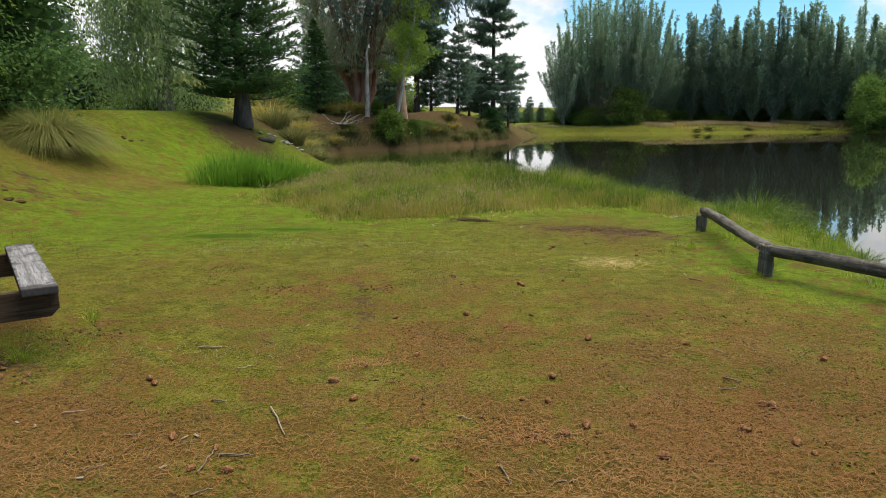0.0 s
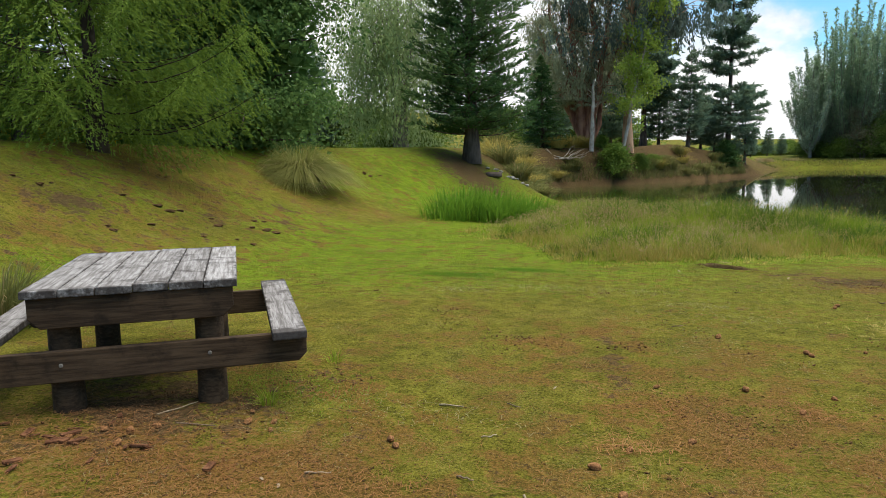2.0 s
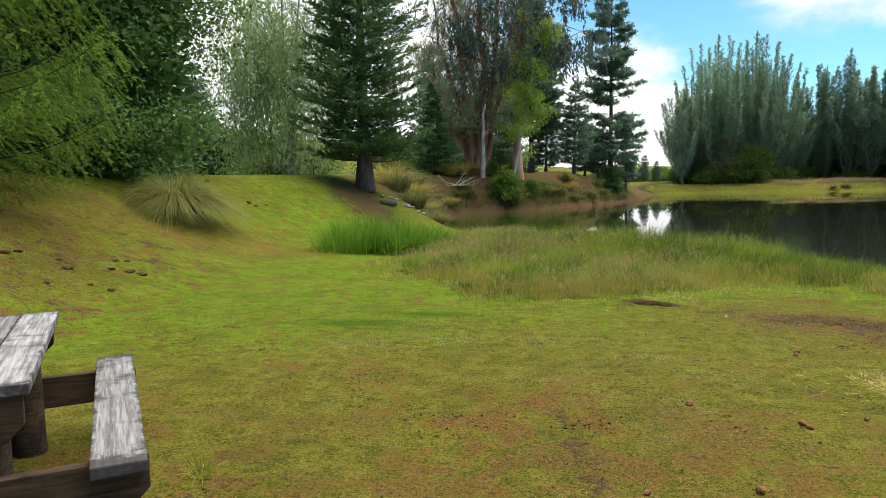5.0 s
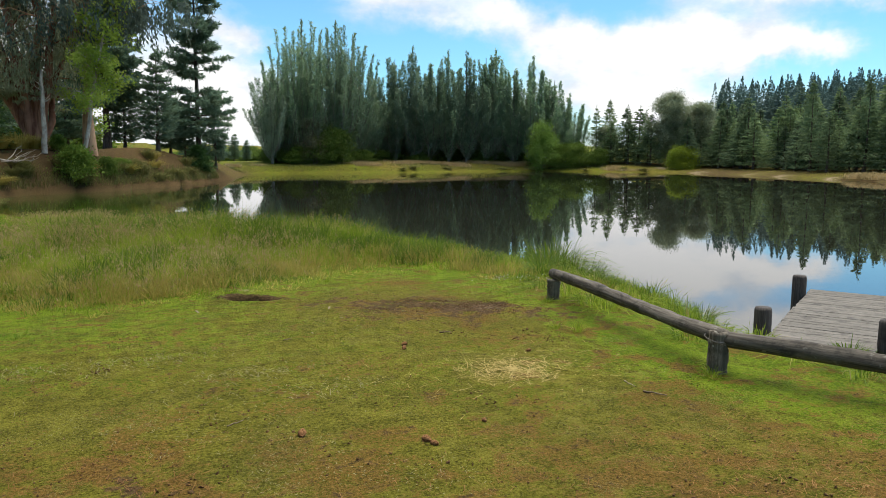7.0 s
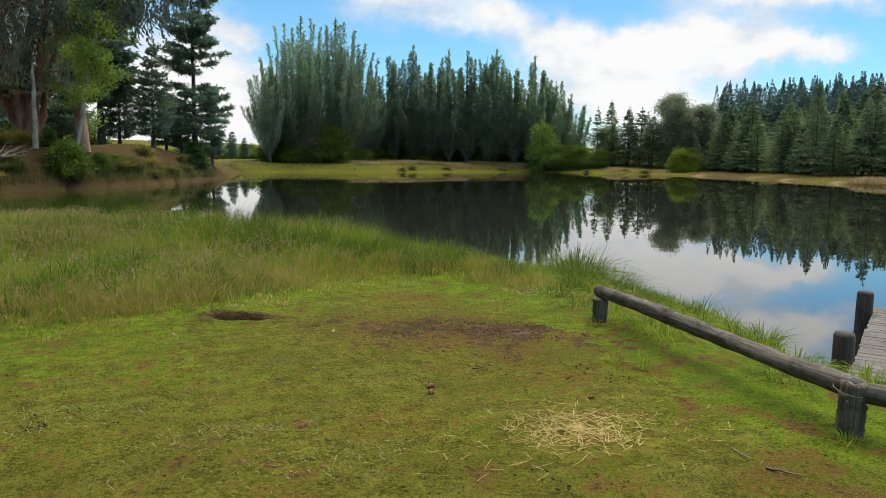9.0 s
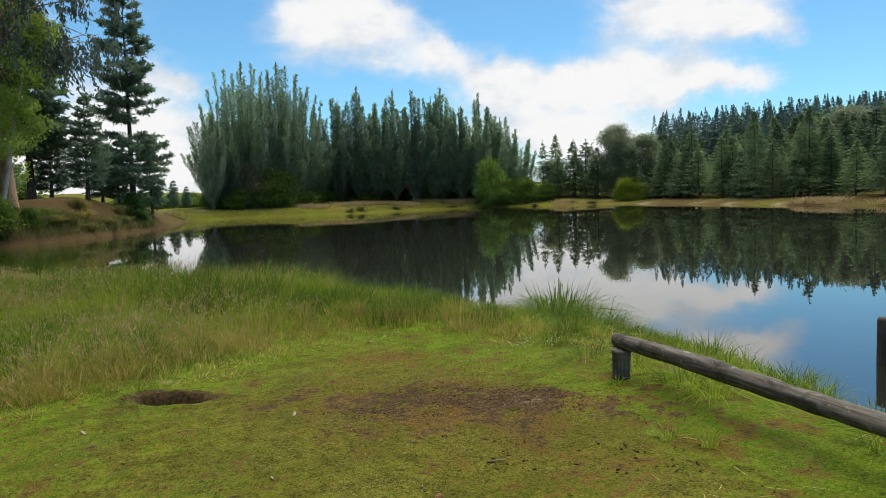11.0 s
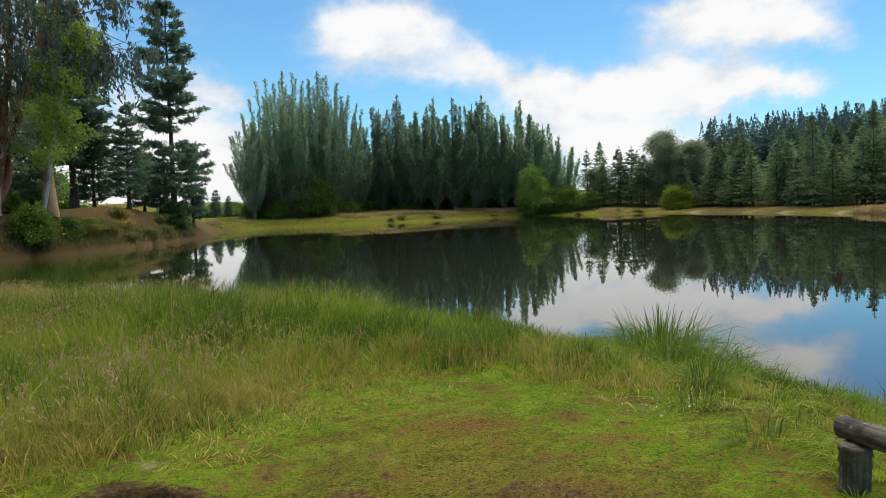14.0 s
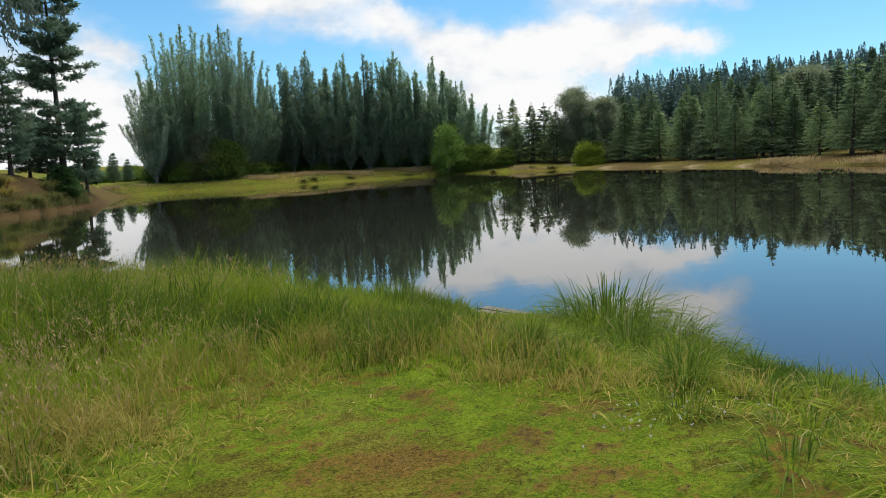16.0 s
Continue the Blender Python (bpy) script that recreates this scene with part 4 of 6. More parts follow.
def build_trees():
    # the bank beside the table
    plant_tree("larch", spray_mesh(3, 12, 4.4, 0.5, 15, 8, 64, 27, 0.105, 0.024, 0.34, 0.52, 0.42, 0.2, 0.15, 0.15, 0.6, 2600, True, 0, 0.6, 0.0, 0.3), BARK_LARCH, LEAF_LARCH, -10.9, 11.2,
               "larch with drooping light-green feathery branches on the bank")
    dark = plant_tree("dark_conifer", spray_mesh(4, 16, 4.0, 0.6, 34, 8, 12, 6, 0.34, 0.09, 0.25, 0.15, 0.6, 0.1, 0.22, 0.3, 0.25, 400), BARK_DARK, LEAF_SPRUCE, -15.5, 13.5, "tall dark conifer on the bank behind the larch", group="dark conifers")
    copy_tree(dark, -19.5, 12.0, 70, (1.1, 1.0))
    copy_tree(dark, -22, 17.5, 140, (1.15, 1.1))
    copy_tree(dark, -17.5, 25.0, 200, (1.0, 0.9))
    copy_tree(dark, -21.5, 30.0, 260, (1.1, 0.95))
    plant_tree("plane_tree", clump_mesh(5, 12.5, 0.1, 4.0, 150, 11, 58, 0.13, 0.085, 1.0, 0.26, 0.24, 0, (0, 0), 1, 0.35, 0.45, rise=(-0.35, 0.3), fill=9000), BARK_DARK, LEAF_DARK, -13.2, 18.3,
               "dense dark-green broadleaved tree on the bank, branches to the ground")
    plant_tree("weeping_birch", clump_mesh(6, 14, 2.0, 4.6, 18, 5, 130, 0.26, 0.08, 1.0, 0.6, 0.22, 4.2, (0.03, 0), 3, 0.4, 0.5), BARK_GREY, LEAF_WILLOW, -17.8, 44,
               "weeping tree with pale green hanging strands of leaves")
    plant_tree("pine_tree", spray_mesh(7, 12.5, 2.8, 1.15, 30, 7, 24, 15, 0.22, 0.045, 0.20, 0.34, 0.5, 0.3, 0.27, 0.26, 0.05, 900, True, 0, 0.5, 0.40, 0.1), BARK_DARK, LEAF_PINE, -7.85, 27.0,
               "pine with a thick dark trunk on a bare earth mound")
    plant_tree("young_spruce", spray_mesh(8, 7.4, 2.6, 0.1, 28, 9, 12, 5, 0.28, 0.08, 0.18, 0.1, 0.85, 0.05, 0.15, 0.3, 0.1, 300), BARK_DARK, LEAF_SPRUCE, -10.8, 57.0, "young dark-green spruce with branches to the ground")
    plant_tree("gum_tree", gum_mesh(9), BARK_RED, LEAF_GUM, -7.7, 60.5,
               "huge gum tree with reddish forked trunks and hanging grey-green leaves")
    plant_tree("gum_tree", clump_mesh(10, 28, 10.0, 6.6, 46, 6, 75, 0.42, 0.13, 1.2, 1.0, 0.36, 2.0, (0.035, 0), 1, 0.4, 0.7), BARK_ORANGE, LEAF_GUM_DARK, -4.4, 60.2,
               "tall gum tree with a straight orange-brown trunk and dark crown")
    plant_tree("birch", birch_mesh(11), BARK_PALE, LEAF_BIRCH, -4.7, 57.9,
               "slender leaning birch with a pale trunk and sparse light-green leaves")
    plant_tree("dead_tree", snag_mesh(16, 5.6, 0.2), BARK_PALE, None, -7.0, 57.6, "tall bare pale dead trunk beside the gum", "dead tree")
    sh = plant_tree("shrub", clump_mesh(12, 2.2, 0.1, 1.5, 24, 3, 30, 0.17, 0.10, 0.45, 0.3, 0.05, 0, (0, 0), 4, 0.6, 1.0, rise=(0.0, 1.0)), BARK_GREY, LEAF_BUSH, -5.2, 56.5, "bright green leafy shrub at the water's edge", "shrub", group="shrubs on the bank")
    for k, (x, y, s, sz) in enumerate(((-3.4, 58.9, 0.6, 0.6), (-2.4, 61.8, 0.6, 0.45), (-6.2, 58.8, 0.5, 0.5))):
        copy_tree(sh, x, y, 80 * k, (s, sz), "loose yellowish-green shrub under the birch")
    grp = plant_tree("pine_tree", spray_mesh(13, 11.5, 2.7, 1.2, 22, 7, 13, 8, 0.46, 0.11, 0.12, 0.25, 0.6, 0.25, 0.2, 0.3, 0.0, 120, True, 0.1, 0.6, 0.3, 0.3), BARK_DARK, LEAF_BLUE, 0.3, 72.5, "dark rounded pine in a group on the far bank", group="pines on the bank", size=0.76)
    for k, (x, y, s, sz) in enumerate(((-2.6, 77, 0.75, 0.8), (1.6, 83, 0.7, 0.6), (-8, 82, 1.1, 1.1), (-13.5, 74, 1.2, 1.2), (-36, 66, 1.1, 1.0), (3.0, 81, 0.55, 0.55))):
        copy_tree(grp, x, y, 70 * k, (s, sz))
    plant_tree("pine_tree", conifer_mesh(17, 17.5, 4.0, 4.0, 28, 7, 34, 10, 0.45, 0.1, 0.15, 0.5, 0.1, 0.3, 0.3, 0.2), BARK_DARK, LEAF_BLUE, -4.0, 74.5, "dark pine with a bare lower trunk behind the birch")
    plant_tree("pine_tree", conifer_mesh(14, 22.5, 3.9, 2.6, 36, 5, 28, 10, 0.36, 0.0, 0.10, 0.5, 0.28, 0.28, 0.3, 0.15), BARK_DARK, LEAF_BLUE, 4.2, 79,
               "tall open pine with flat tiers of branches on the bank")
    plant_tree("pine_tree", conifer_mesh(18, 8.6, 2.2, 1.0, 18, 5, 18, 9, 0.34, 0.25, 0.0, 0.5, 0.3, 0.14, 0.3, 0.2), BARK_DARK, LEAF_BLUE, 6.3, 85,
               "smaller pine with drooping flat branches beside the tall one")
    plant_tree("pine_bush", spray_mesh(15, 2.5, 1.7, 0.0, 16, 8, 12, 5, 0.4, 0.09, 0.12, 0.2, 0.7, 0.1, 0.1, 0.3, 0.0, 200), BARK_DARK, LEAF_SPRUCE, 4.0, 76.3, "low dark pine bush at the foot of the tall pine", "shrub")
    # flowering broom behind the larch
    for k, (x, y, s) in enumerate(((-16.2, 15.9, 1.0), (-17.6, 15.2, 0.8), (-18.4, 16.6, 1.0))):
        plant_tree("broom_bush", clump_mesh(60 + k, 1.1, 0.05, 0.8, 24, 3, 16, 0.09, 0.06, 0.35, 0.3, 0.03, 0, (0, 0), 2, 0.45, 0.5, rise=(-0.2, 0.6)), BARK_GREY, LEAF_BROOM, x, y, "low bush covered in yellow flowers behind the larch", "shrub", group="broom", size=s)

    # poplars across the water
    rng0 = np.random.default_rng(3)
    pops = [plant_tree("poplar", poplar_mesh(20 + k, hh, rr, st, 105, 0.27), BARK_GREY, LEAF_POPLAR, x, y, lab, group="poplars across the pond")
            for k, (hh, rr, st, x, y, lab) in enumerate(((27.2, 8.2, 84, 24.5, 126.5, "broad poplar of many upright stems across the pond"),
                                                         (21, 4.8, 40, 42.5, 130, "upright poplar in a row across the pond"),
                                                         (21.5, 5.0, 44, 51.9, 126.5, "upright poplar in a row across the pond")))]
    for k, (x, y, s, sz) in enumerate(((30.2, 125.5, 1.0, 1.0), (20.5, 128, 0.85, 0.72), (34, 127.5, 0.65, 0.8))):
        copy_tree(pops[0], x, y, 70 + 90 * k, (s, sz))
    for k, (x, y, s, sz) in enumerate(((39, 131, 0.9, 0.80), (45.7, 129, 1.0, 0.98), (48.7, 128, 0.95, 0.9), (54.9, 125, 0.95, 0.95), (58.3, 123.6, 0.95, 0.99), (60.5, 124, 0.95, 0.98), (63, 121.3, 0.95, 0.88), (66.2, 119.5, 0.95, 0.92), (69.5, 117.5, 0.9, 0.78),
                                        (72, 116, 0.85, 0.6), (50, 133, 0.9, 0.72), (64, 126, 0.9, 0.66), (43, 135, 1.0, 0.6), (57, 131, 0.9, 0.62), (36.5, 129, 0.8, 0.62), (40.5, 136, 1.3, 0.45), (46.5, 135, 1.3, 0.5), (53.5, 133, 1.3, 0.5), (60.5, 130, 1.3, 0.5), (67.5, 125, 1.2, 0.48), (49, 138, 1.4, 0.42), (56, 136, 1.4, 0.45), (62.5, 133, 1.4, 0.45), (44, 139, 1.4, 0.42))):
        copy_tree(pops[1 + k % 2], x, y, 37 * k, (s * rng0.uniform(1.0, 1.3), sz * 1.05))
    plant_tree("maple", clump_mesh(30, 8.8, 0.2, 3.2, 54, 6, 44, 0.28, 0.17, 0.9, 0.8, 0.15, 0, (0, 0), 1, 0.45, 0.5, rise=(-0.1, 0.7)), BARK_GREY, LEAF_MAPLE, 65.4, 114.8, "bright green round tree at the water's edge")
    plant_tree("poplar", poplar_mesh(27, 15.5, 4.2, 17, 70, 0.26), BARK_GREY, LEAF_SILVER, 18.6, 124.5, "silvery young poplar with loose leaves beside the broad one")
    plant_tree("bush", clump_mesh(33, 8.0, 0.3, 3.0, 34, 4, 26, 0.2, 0.1, 0.8, 0.8, 0.12, 0, (0, 0), 2, 0.45, 0.5, rise=(0.0, 0.8)), BARK_GREY, LEAF_DULL, 25.5, 122.6, "dull brownish bush half bare in front of the poplars", "shrub")
    b = plant_tree("bush", clump_mesh(31, 6.5, 0.1, 3.6, 40, 5, 26, 0.32, 0.2, 0.9, 0.7, 0.1, 0, (0, 0), 2, 0.45, 0.5, rise=(-0.3, 0.6)), BARK_GREY, LEAF_BUSH, 28.3, 122.5, "leafy green bush under the poplars", "shrub", group="bushes across the pond")
    for k, (x, y, s, sz) in enumerate(((23.0, 124.5, 0.8, 0.5), (34, 125.5, 0.7, 0.35), (69, 113, 0.8, 0.75), (71.5, 111.5, 0.75, 0.7), (43, 133, 1.1, 0.36), (61, 126.5, 1.1, 0.34), (40, 133, 1.1, 0.34), (49, 131, 1.1, 0.36), (54, 130, 1.1, 0.32), (66.5, 123, 1.0, 0.34), (57.5, 129, 1.1, 0.4), (38, 131, 1.0, 0.4), (74, 110, 0.6, 0.5), (46, 128, 0.7, 0.25), (58, 124.5, 0.6, 0.3), (31.5, 126, 1.0, 0.5), (20, 127, 0.9, 0.45), (36, 131, 1, 0.5), (52, 133, 1.2, 0.35), (24, 136, 1.3, 0.7), (30, 137, 1.3, 0.75), (37, 139, 1.3, 0.6), (44, 142, 1.4, 0.5), (51, 141, 1.3, 0.55), (58, 138, 1.3, 0.5), (65, 133, 1.3, 0.5), (71, 124, 1.2, 0.6))):
        copy_tree(b, x, y, 60 * k, (s, sz))
    for k, (x, y, s, sz) in enumerate(((-34, 70, 1.4, 0.9), (-27, 66, 1.1, 0.4), (-40, 84, 1.6, 1.0), (-15, 88, 1.5, 0.9), (-9, 95, 1.5, 0.8), (-22, 92, 1.6, 1.0), (-31, 44, 1.2, 0.8), (-36, 36, 1.3, 0.8), (-21, 52, 1.1, 0.35), (-40, 26, 1.3, 0.9), (-30, 24, 1, 0.6), (-46, 50, 1.6, 1.0))):
        copy_tree(b, x, y, 45 * k, (s, sz), "green leafy bush behind the bank")
    for k, (x, y, s, sz) in enumerate(((12.0, 150, 0.55, 0.42), (15.5, 156, 0.6, 0.5), (18.5, 160, 0.5, 0.4), (9, 146, 0.5, 0.45), (5, 132, 0.6, 0.4))):
        copy_tree(grp, x, y, 45 * k, (s, sz), "small conifer far behind the pond")
    for k in range(16):
        copy_tree(b, -4 + 2.3 * k + rng0.uniform(-1, 1), 172 + rng0.uniform(-8, 14), 50 * k, (rng0.uniform(0.6, 1.0), rng0.uniform(0.35, 0.6)), "low tree in the distant belt behind the pond")
    plant_tree("willow_bush", clump_mesh(32, 4.4, 0.1, 2.9, 54, 6, 46, 0.24, 0.1, 0.8, 0.6, 0.08, 0, (0, 0), 2, 0.45, 0.45, rise=(-0.25, 0.6)), BARK_GREY, LEAF_WILLOWBUSH, 80.3, 94.5, "rounded yellow-green willow bush on the far shore", "shrub", size=0.82)

    # the wooded hill
    rng = np.random.default_rng(77)
    kinds = [plant_tree("pine_tree", spray_mesh(40 + k, 11, 3.0, 0.9, 24, 7, 9, 4, 0.40, 0.11, 0.22, 0.14, tp, 0.04, 0.16, 0.3, 0.1, 160, False, 0.06, 0.8, 0.05, 0.3), BARK_DARK, LEAF_FAR_PINE, x, y, "olive-green conifer at the foot of the wooded hill", group="conifers on the hill")
             for k, (tp, x, y) in enumerate(((1.1, 86, 80), (0.95, 75, 66), (1.25, 74, 58)))]
    GAP = (1.108, 0.82)      # bearings at which the grassy slope shows between the trees

    def on_hill(d_lo, d_hi):
        """A spot on the wooded slope beyond the far shore."""
        while True:
            x, y = rng.uniform(64, 200), rng.uniform(2, 150)
            d = float(shore_distance(np.array([x]), np.array([y]))[0])
            bearing = x / (y - 5) if y > 12 else 9
            if not d_lo < d < d_hi or bearing < 0.80 or (abs(bearing - GAP[0]) < 0.024 and d < 62) or (abs(bearing - GAP[1]) < 0.03 and d > 12) or (bearing < 0.95 and d > 24) or bearing > 2.6:
                continue
            return x, y, d

    for k in range(185):
        x, y, d = on_hill(5.0, 48)
        s = rng.uniform(0.45, 0.85) * (1 + 0.3 * min(1, d / 40))
        copy_tree(kinds[k % 3], x, y, rng.uniform(0, 360), (s * rng.uniform(1.2, 1.7), s))
    far = Heap()
    for k in range(380):
        x, y, d = on_hill(42, 120)
        h, r = rng.uniform(9, 14), rng.uniform(2.2, 3.2)
        z = ground_at(x, y)
        m = 400
        f = np.sort(rng.uniform(0.0, 1, m)) ** 0.8
        ang = rng.uniform(0, 6.283, m)
        rr = r * (1 - f) * rng.uniform(0.15, 0.75, m)
        at = np.stack([x + np.cos(ang) * rr, y + np.sin(ang) * rr, z + h * f], 1)
        al = np.stack([np.cos(ang), np.sin(ang), 2.6 * f ** 6 - 0.25], 1)
        far.add(*leaves(rng, at, al, r * 0.5 * (1 - f) + 0.35, 0.22 * r * (1 - f) + 0.12, 0.3, 0.3))
    tagged(new("distant_conifers", far.mesh("distant_conifers", LEAF_HILL_HAZE)), "dense dark conifer wood covering the far hill", "forest", kind="stuff")
    row = ((70.5, 47), (72.5, 51.5), (73.5, 55), (76, 60.5), (76.5, 63.5), (78, 67.5), (80, 72), (80.5, 76), (82, 84), (84.5, 88), (85, 98), (82, 100.5), (80.5, 104), (78.5, 107), (77, 110), (90, 97), (87.5, 92.5), (69, 42), (68.5, 37))
    for k, (x, y) in enumerate(row):
        s = rng.uniform(0.5, 0.8)
        copy_tree(kinds[k % 3], x, y, rng.uniform(0, 360), (s * 1.6, s))
    for k, (x, y, w, h) in enumerate(((76.4, 113.8, 0.9, 0.95), (81.0, 116.1, 1.15, 1.05), (79.3, 108.6, 1.5, 0.95), (80.7, 106.9, 1.5, 0.92), (84.0, 90.7, 1.2, 0.86), (90.1, 94.5, 1.1, 1.0), (82.3, 83.1, 1.3, 1.0), (81.6, 75.0, 1.2, 0.78), (86.0, 112.0, 1.4, 0.85), (91.0, 103.5, 1.4, 0.8), (95.0, 99.0, 1.4, 0.8), (79.0, 112.0, 1.2, 0.6))):
        copy_tree(kinds[k % 3], x, y, 50 * k, (w, h))
    gum = plant_tree("gum_tree", clump_mesh(50, 13.4, 1.2, 3.2, 34, 5, 70, 0.30, 0.12, 1.0, 0.8, 0.17, 0, (0.02, 0), 3, 0.25, 0.8, rise=(0.25, 1.0)), BARK_PALE, LEAF_GUM_FAR, 82.4, 101.0, "loose grey-green gum tree with pale trunks on the far shore", group="gums on the hill")
    other = plant_tree("gum_tree", clump_mesh(51, 12.2, 3.0, 3.2, 30, 5, 64, 0.30, 0.12, 1.0, 0.6, 0.16, 0, (-0.02, 0.01), 2, 0.4, 0.7, rise=(0.3, 0.9)), BARK_PALE, LEAF_GUM_FAR, 86.5, 98.0, "gum tree with a flat open crown and pale trunk", group="gums on the hill")
    copy_tree(gum, 102.4, 71.4, 200, (1.25, 0.86))
    copy_tree(other, 78.2, 113.0, 140, (0.7, 0.62))


build_trees()

# ---- grass ----


def blades(rng, xy, height, width, lean=0.35, base_z=None, joints=1):
    """Upright blades of grass at the points: each a narrow triangle, or a bent strip of two pieces."""
    n = len(xy)
    z = land(xy[:, 0], xy[:, 1]) if base_z is None else base_z
    at = np.stack([xy[:, 0], xy[:, 1], z - 0.01], 1)
    a = rng.uniform(0, 2 * np.pi, n)
    side = np.stack([np.cos(a), np.sin(a), 0 * a], 1) * (width * rng.uniform(0.7, 1.3, n) * 0.5)[:, None]
    b = rng.uniform(0, 2 * np.pi, n)
    ln = np.abs(rng.normal(0, lean, n))
    h = height * rng.uniform(0.6, 1.25, n)
    way = np.stack([np.cos(b) * ln, np.sin(b) * ln, np.ones(n)], 1)
    if joints == 1:
        V = np.stack([at - side, at + side, at + way * h[:, None]], 1)
        return V.reshape(-1, 3), None, np.arange(n * 3).reshape(n, 3)
    mid = at + way * (h * 0.55)[:, None]
    tip = mid + np.stack([np.cos(b) * ln * 2.4, np.sin(b) * ln * 2.4, 1 - 0.4 * ln], 1) * (h * 0.45)[:, None]
    V = np.stack([at - side, at + side, mid + side * 0.8, mid - side * 0.8, tip], 1).reshape(-1, 3)
    i = np.arange(n)[:, None] * 5
    return V, i + np.array([[0, 1, 2, 3]]), i + np.array([[3, 2, 4]])


def scatter(rng, n, x0, x1, y0, y1, keep):
    out = []
    got = 0
    while got < n:
        p = np.stack([rng.uniform(x0, x1, n), rng.uniform(y0, y1, n)], 1)
        p = p[rng.random(n) < keep(p[:, 0], p[:, 1])]
        out.append(p)
        got += len(p)
    return np.concatenate(out)[:n]


MEADOW = np.array([(-7.5, 17.0), (-5.5, 15.6), (-3.2, 13.8), (-2.4, 12.8), (-1.5, 11.1), (-0.8, 10.7), (0.3, 11.4), (1.0, 11.75), (1.6, 12.0), (2.3, 12.5), (3.1, 12.7), (3.9, 12.2), (4.2, 11.2), (4.7, 10.4),
                   (5.1, 9.4), (5.4, 8.3), (5.7, 6.8), (6.0, 5.0), (6.4, 2.0)])


def meadow_depth(x, y):
    """How far a point lies behind the lawn's edge, towards the water."""
    m = y - np.interp(x, MEADOW[:, 0], MEADOW[:, 1])
    return np.where(x > 3.9, m * 0.45, m) + 0.22 * wave(x, y, 0.5, 3.0) + 0.12 * wave(x, y, 0.2, 1.0)


def meadow_mask(x, y):
    """Where the grass stands tall: a belt along the near shore."""
    d = shore_distance(x, y)
    clump = 0.62 + 0.38 * wave(x, y, 0.35, 4.0)
    return smooth(-0.35, 0.1, d) * smooth(-0.8, 2.6, meadow_depth(x, y)) * smooth(-5.2, -1.6, x - 0.25 * np.clip(13 - y, 0, 3)) * clump * smooth(16, 13, d)


def meadow_height(x, y):
    d = shore_distance(x, y)
    return (0.05 + 0.36 * np.maximum((0.35 * smooth(-0.5, 0.8, meadow_depth(x, y)) + 0.65 * smooth(0.3, 4.2, meadow_depth(x, y))) * smooth(-5.5, -2.0, x), 0.6 * smooth(1.2, 0.3, d) * smooth(5.0, 3.5, x))) * (1 - 0.45 * smooth(4.2, 5.2, x)) * (1 + 0.35 * wave(x, y, 0.5, 2.0)) * (0.35 + 0.65 * smooth(8.0, 10.5, y)) * (1 - 0.7 * np.exp(-((x - 6.1) ** 2 / 0.5 + (y - 15.2) ** 2 / 0.6))) * (1 - 0.35 * smooth(19, 24, y))


def grass_stuff(name, heap, mat, label):
    tagged(new(name, heap.mesh(name, mat)), label, "grass", kind="stuff")


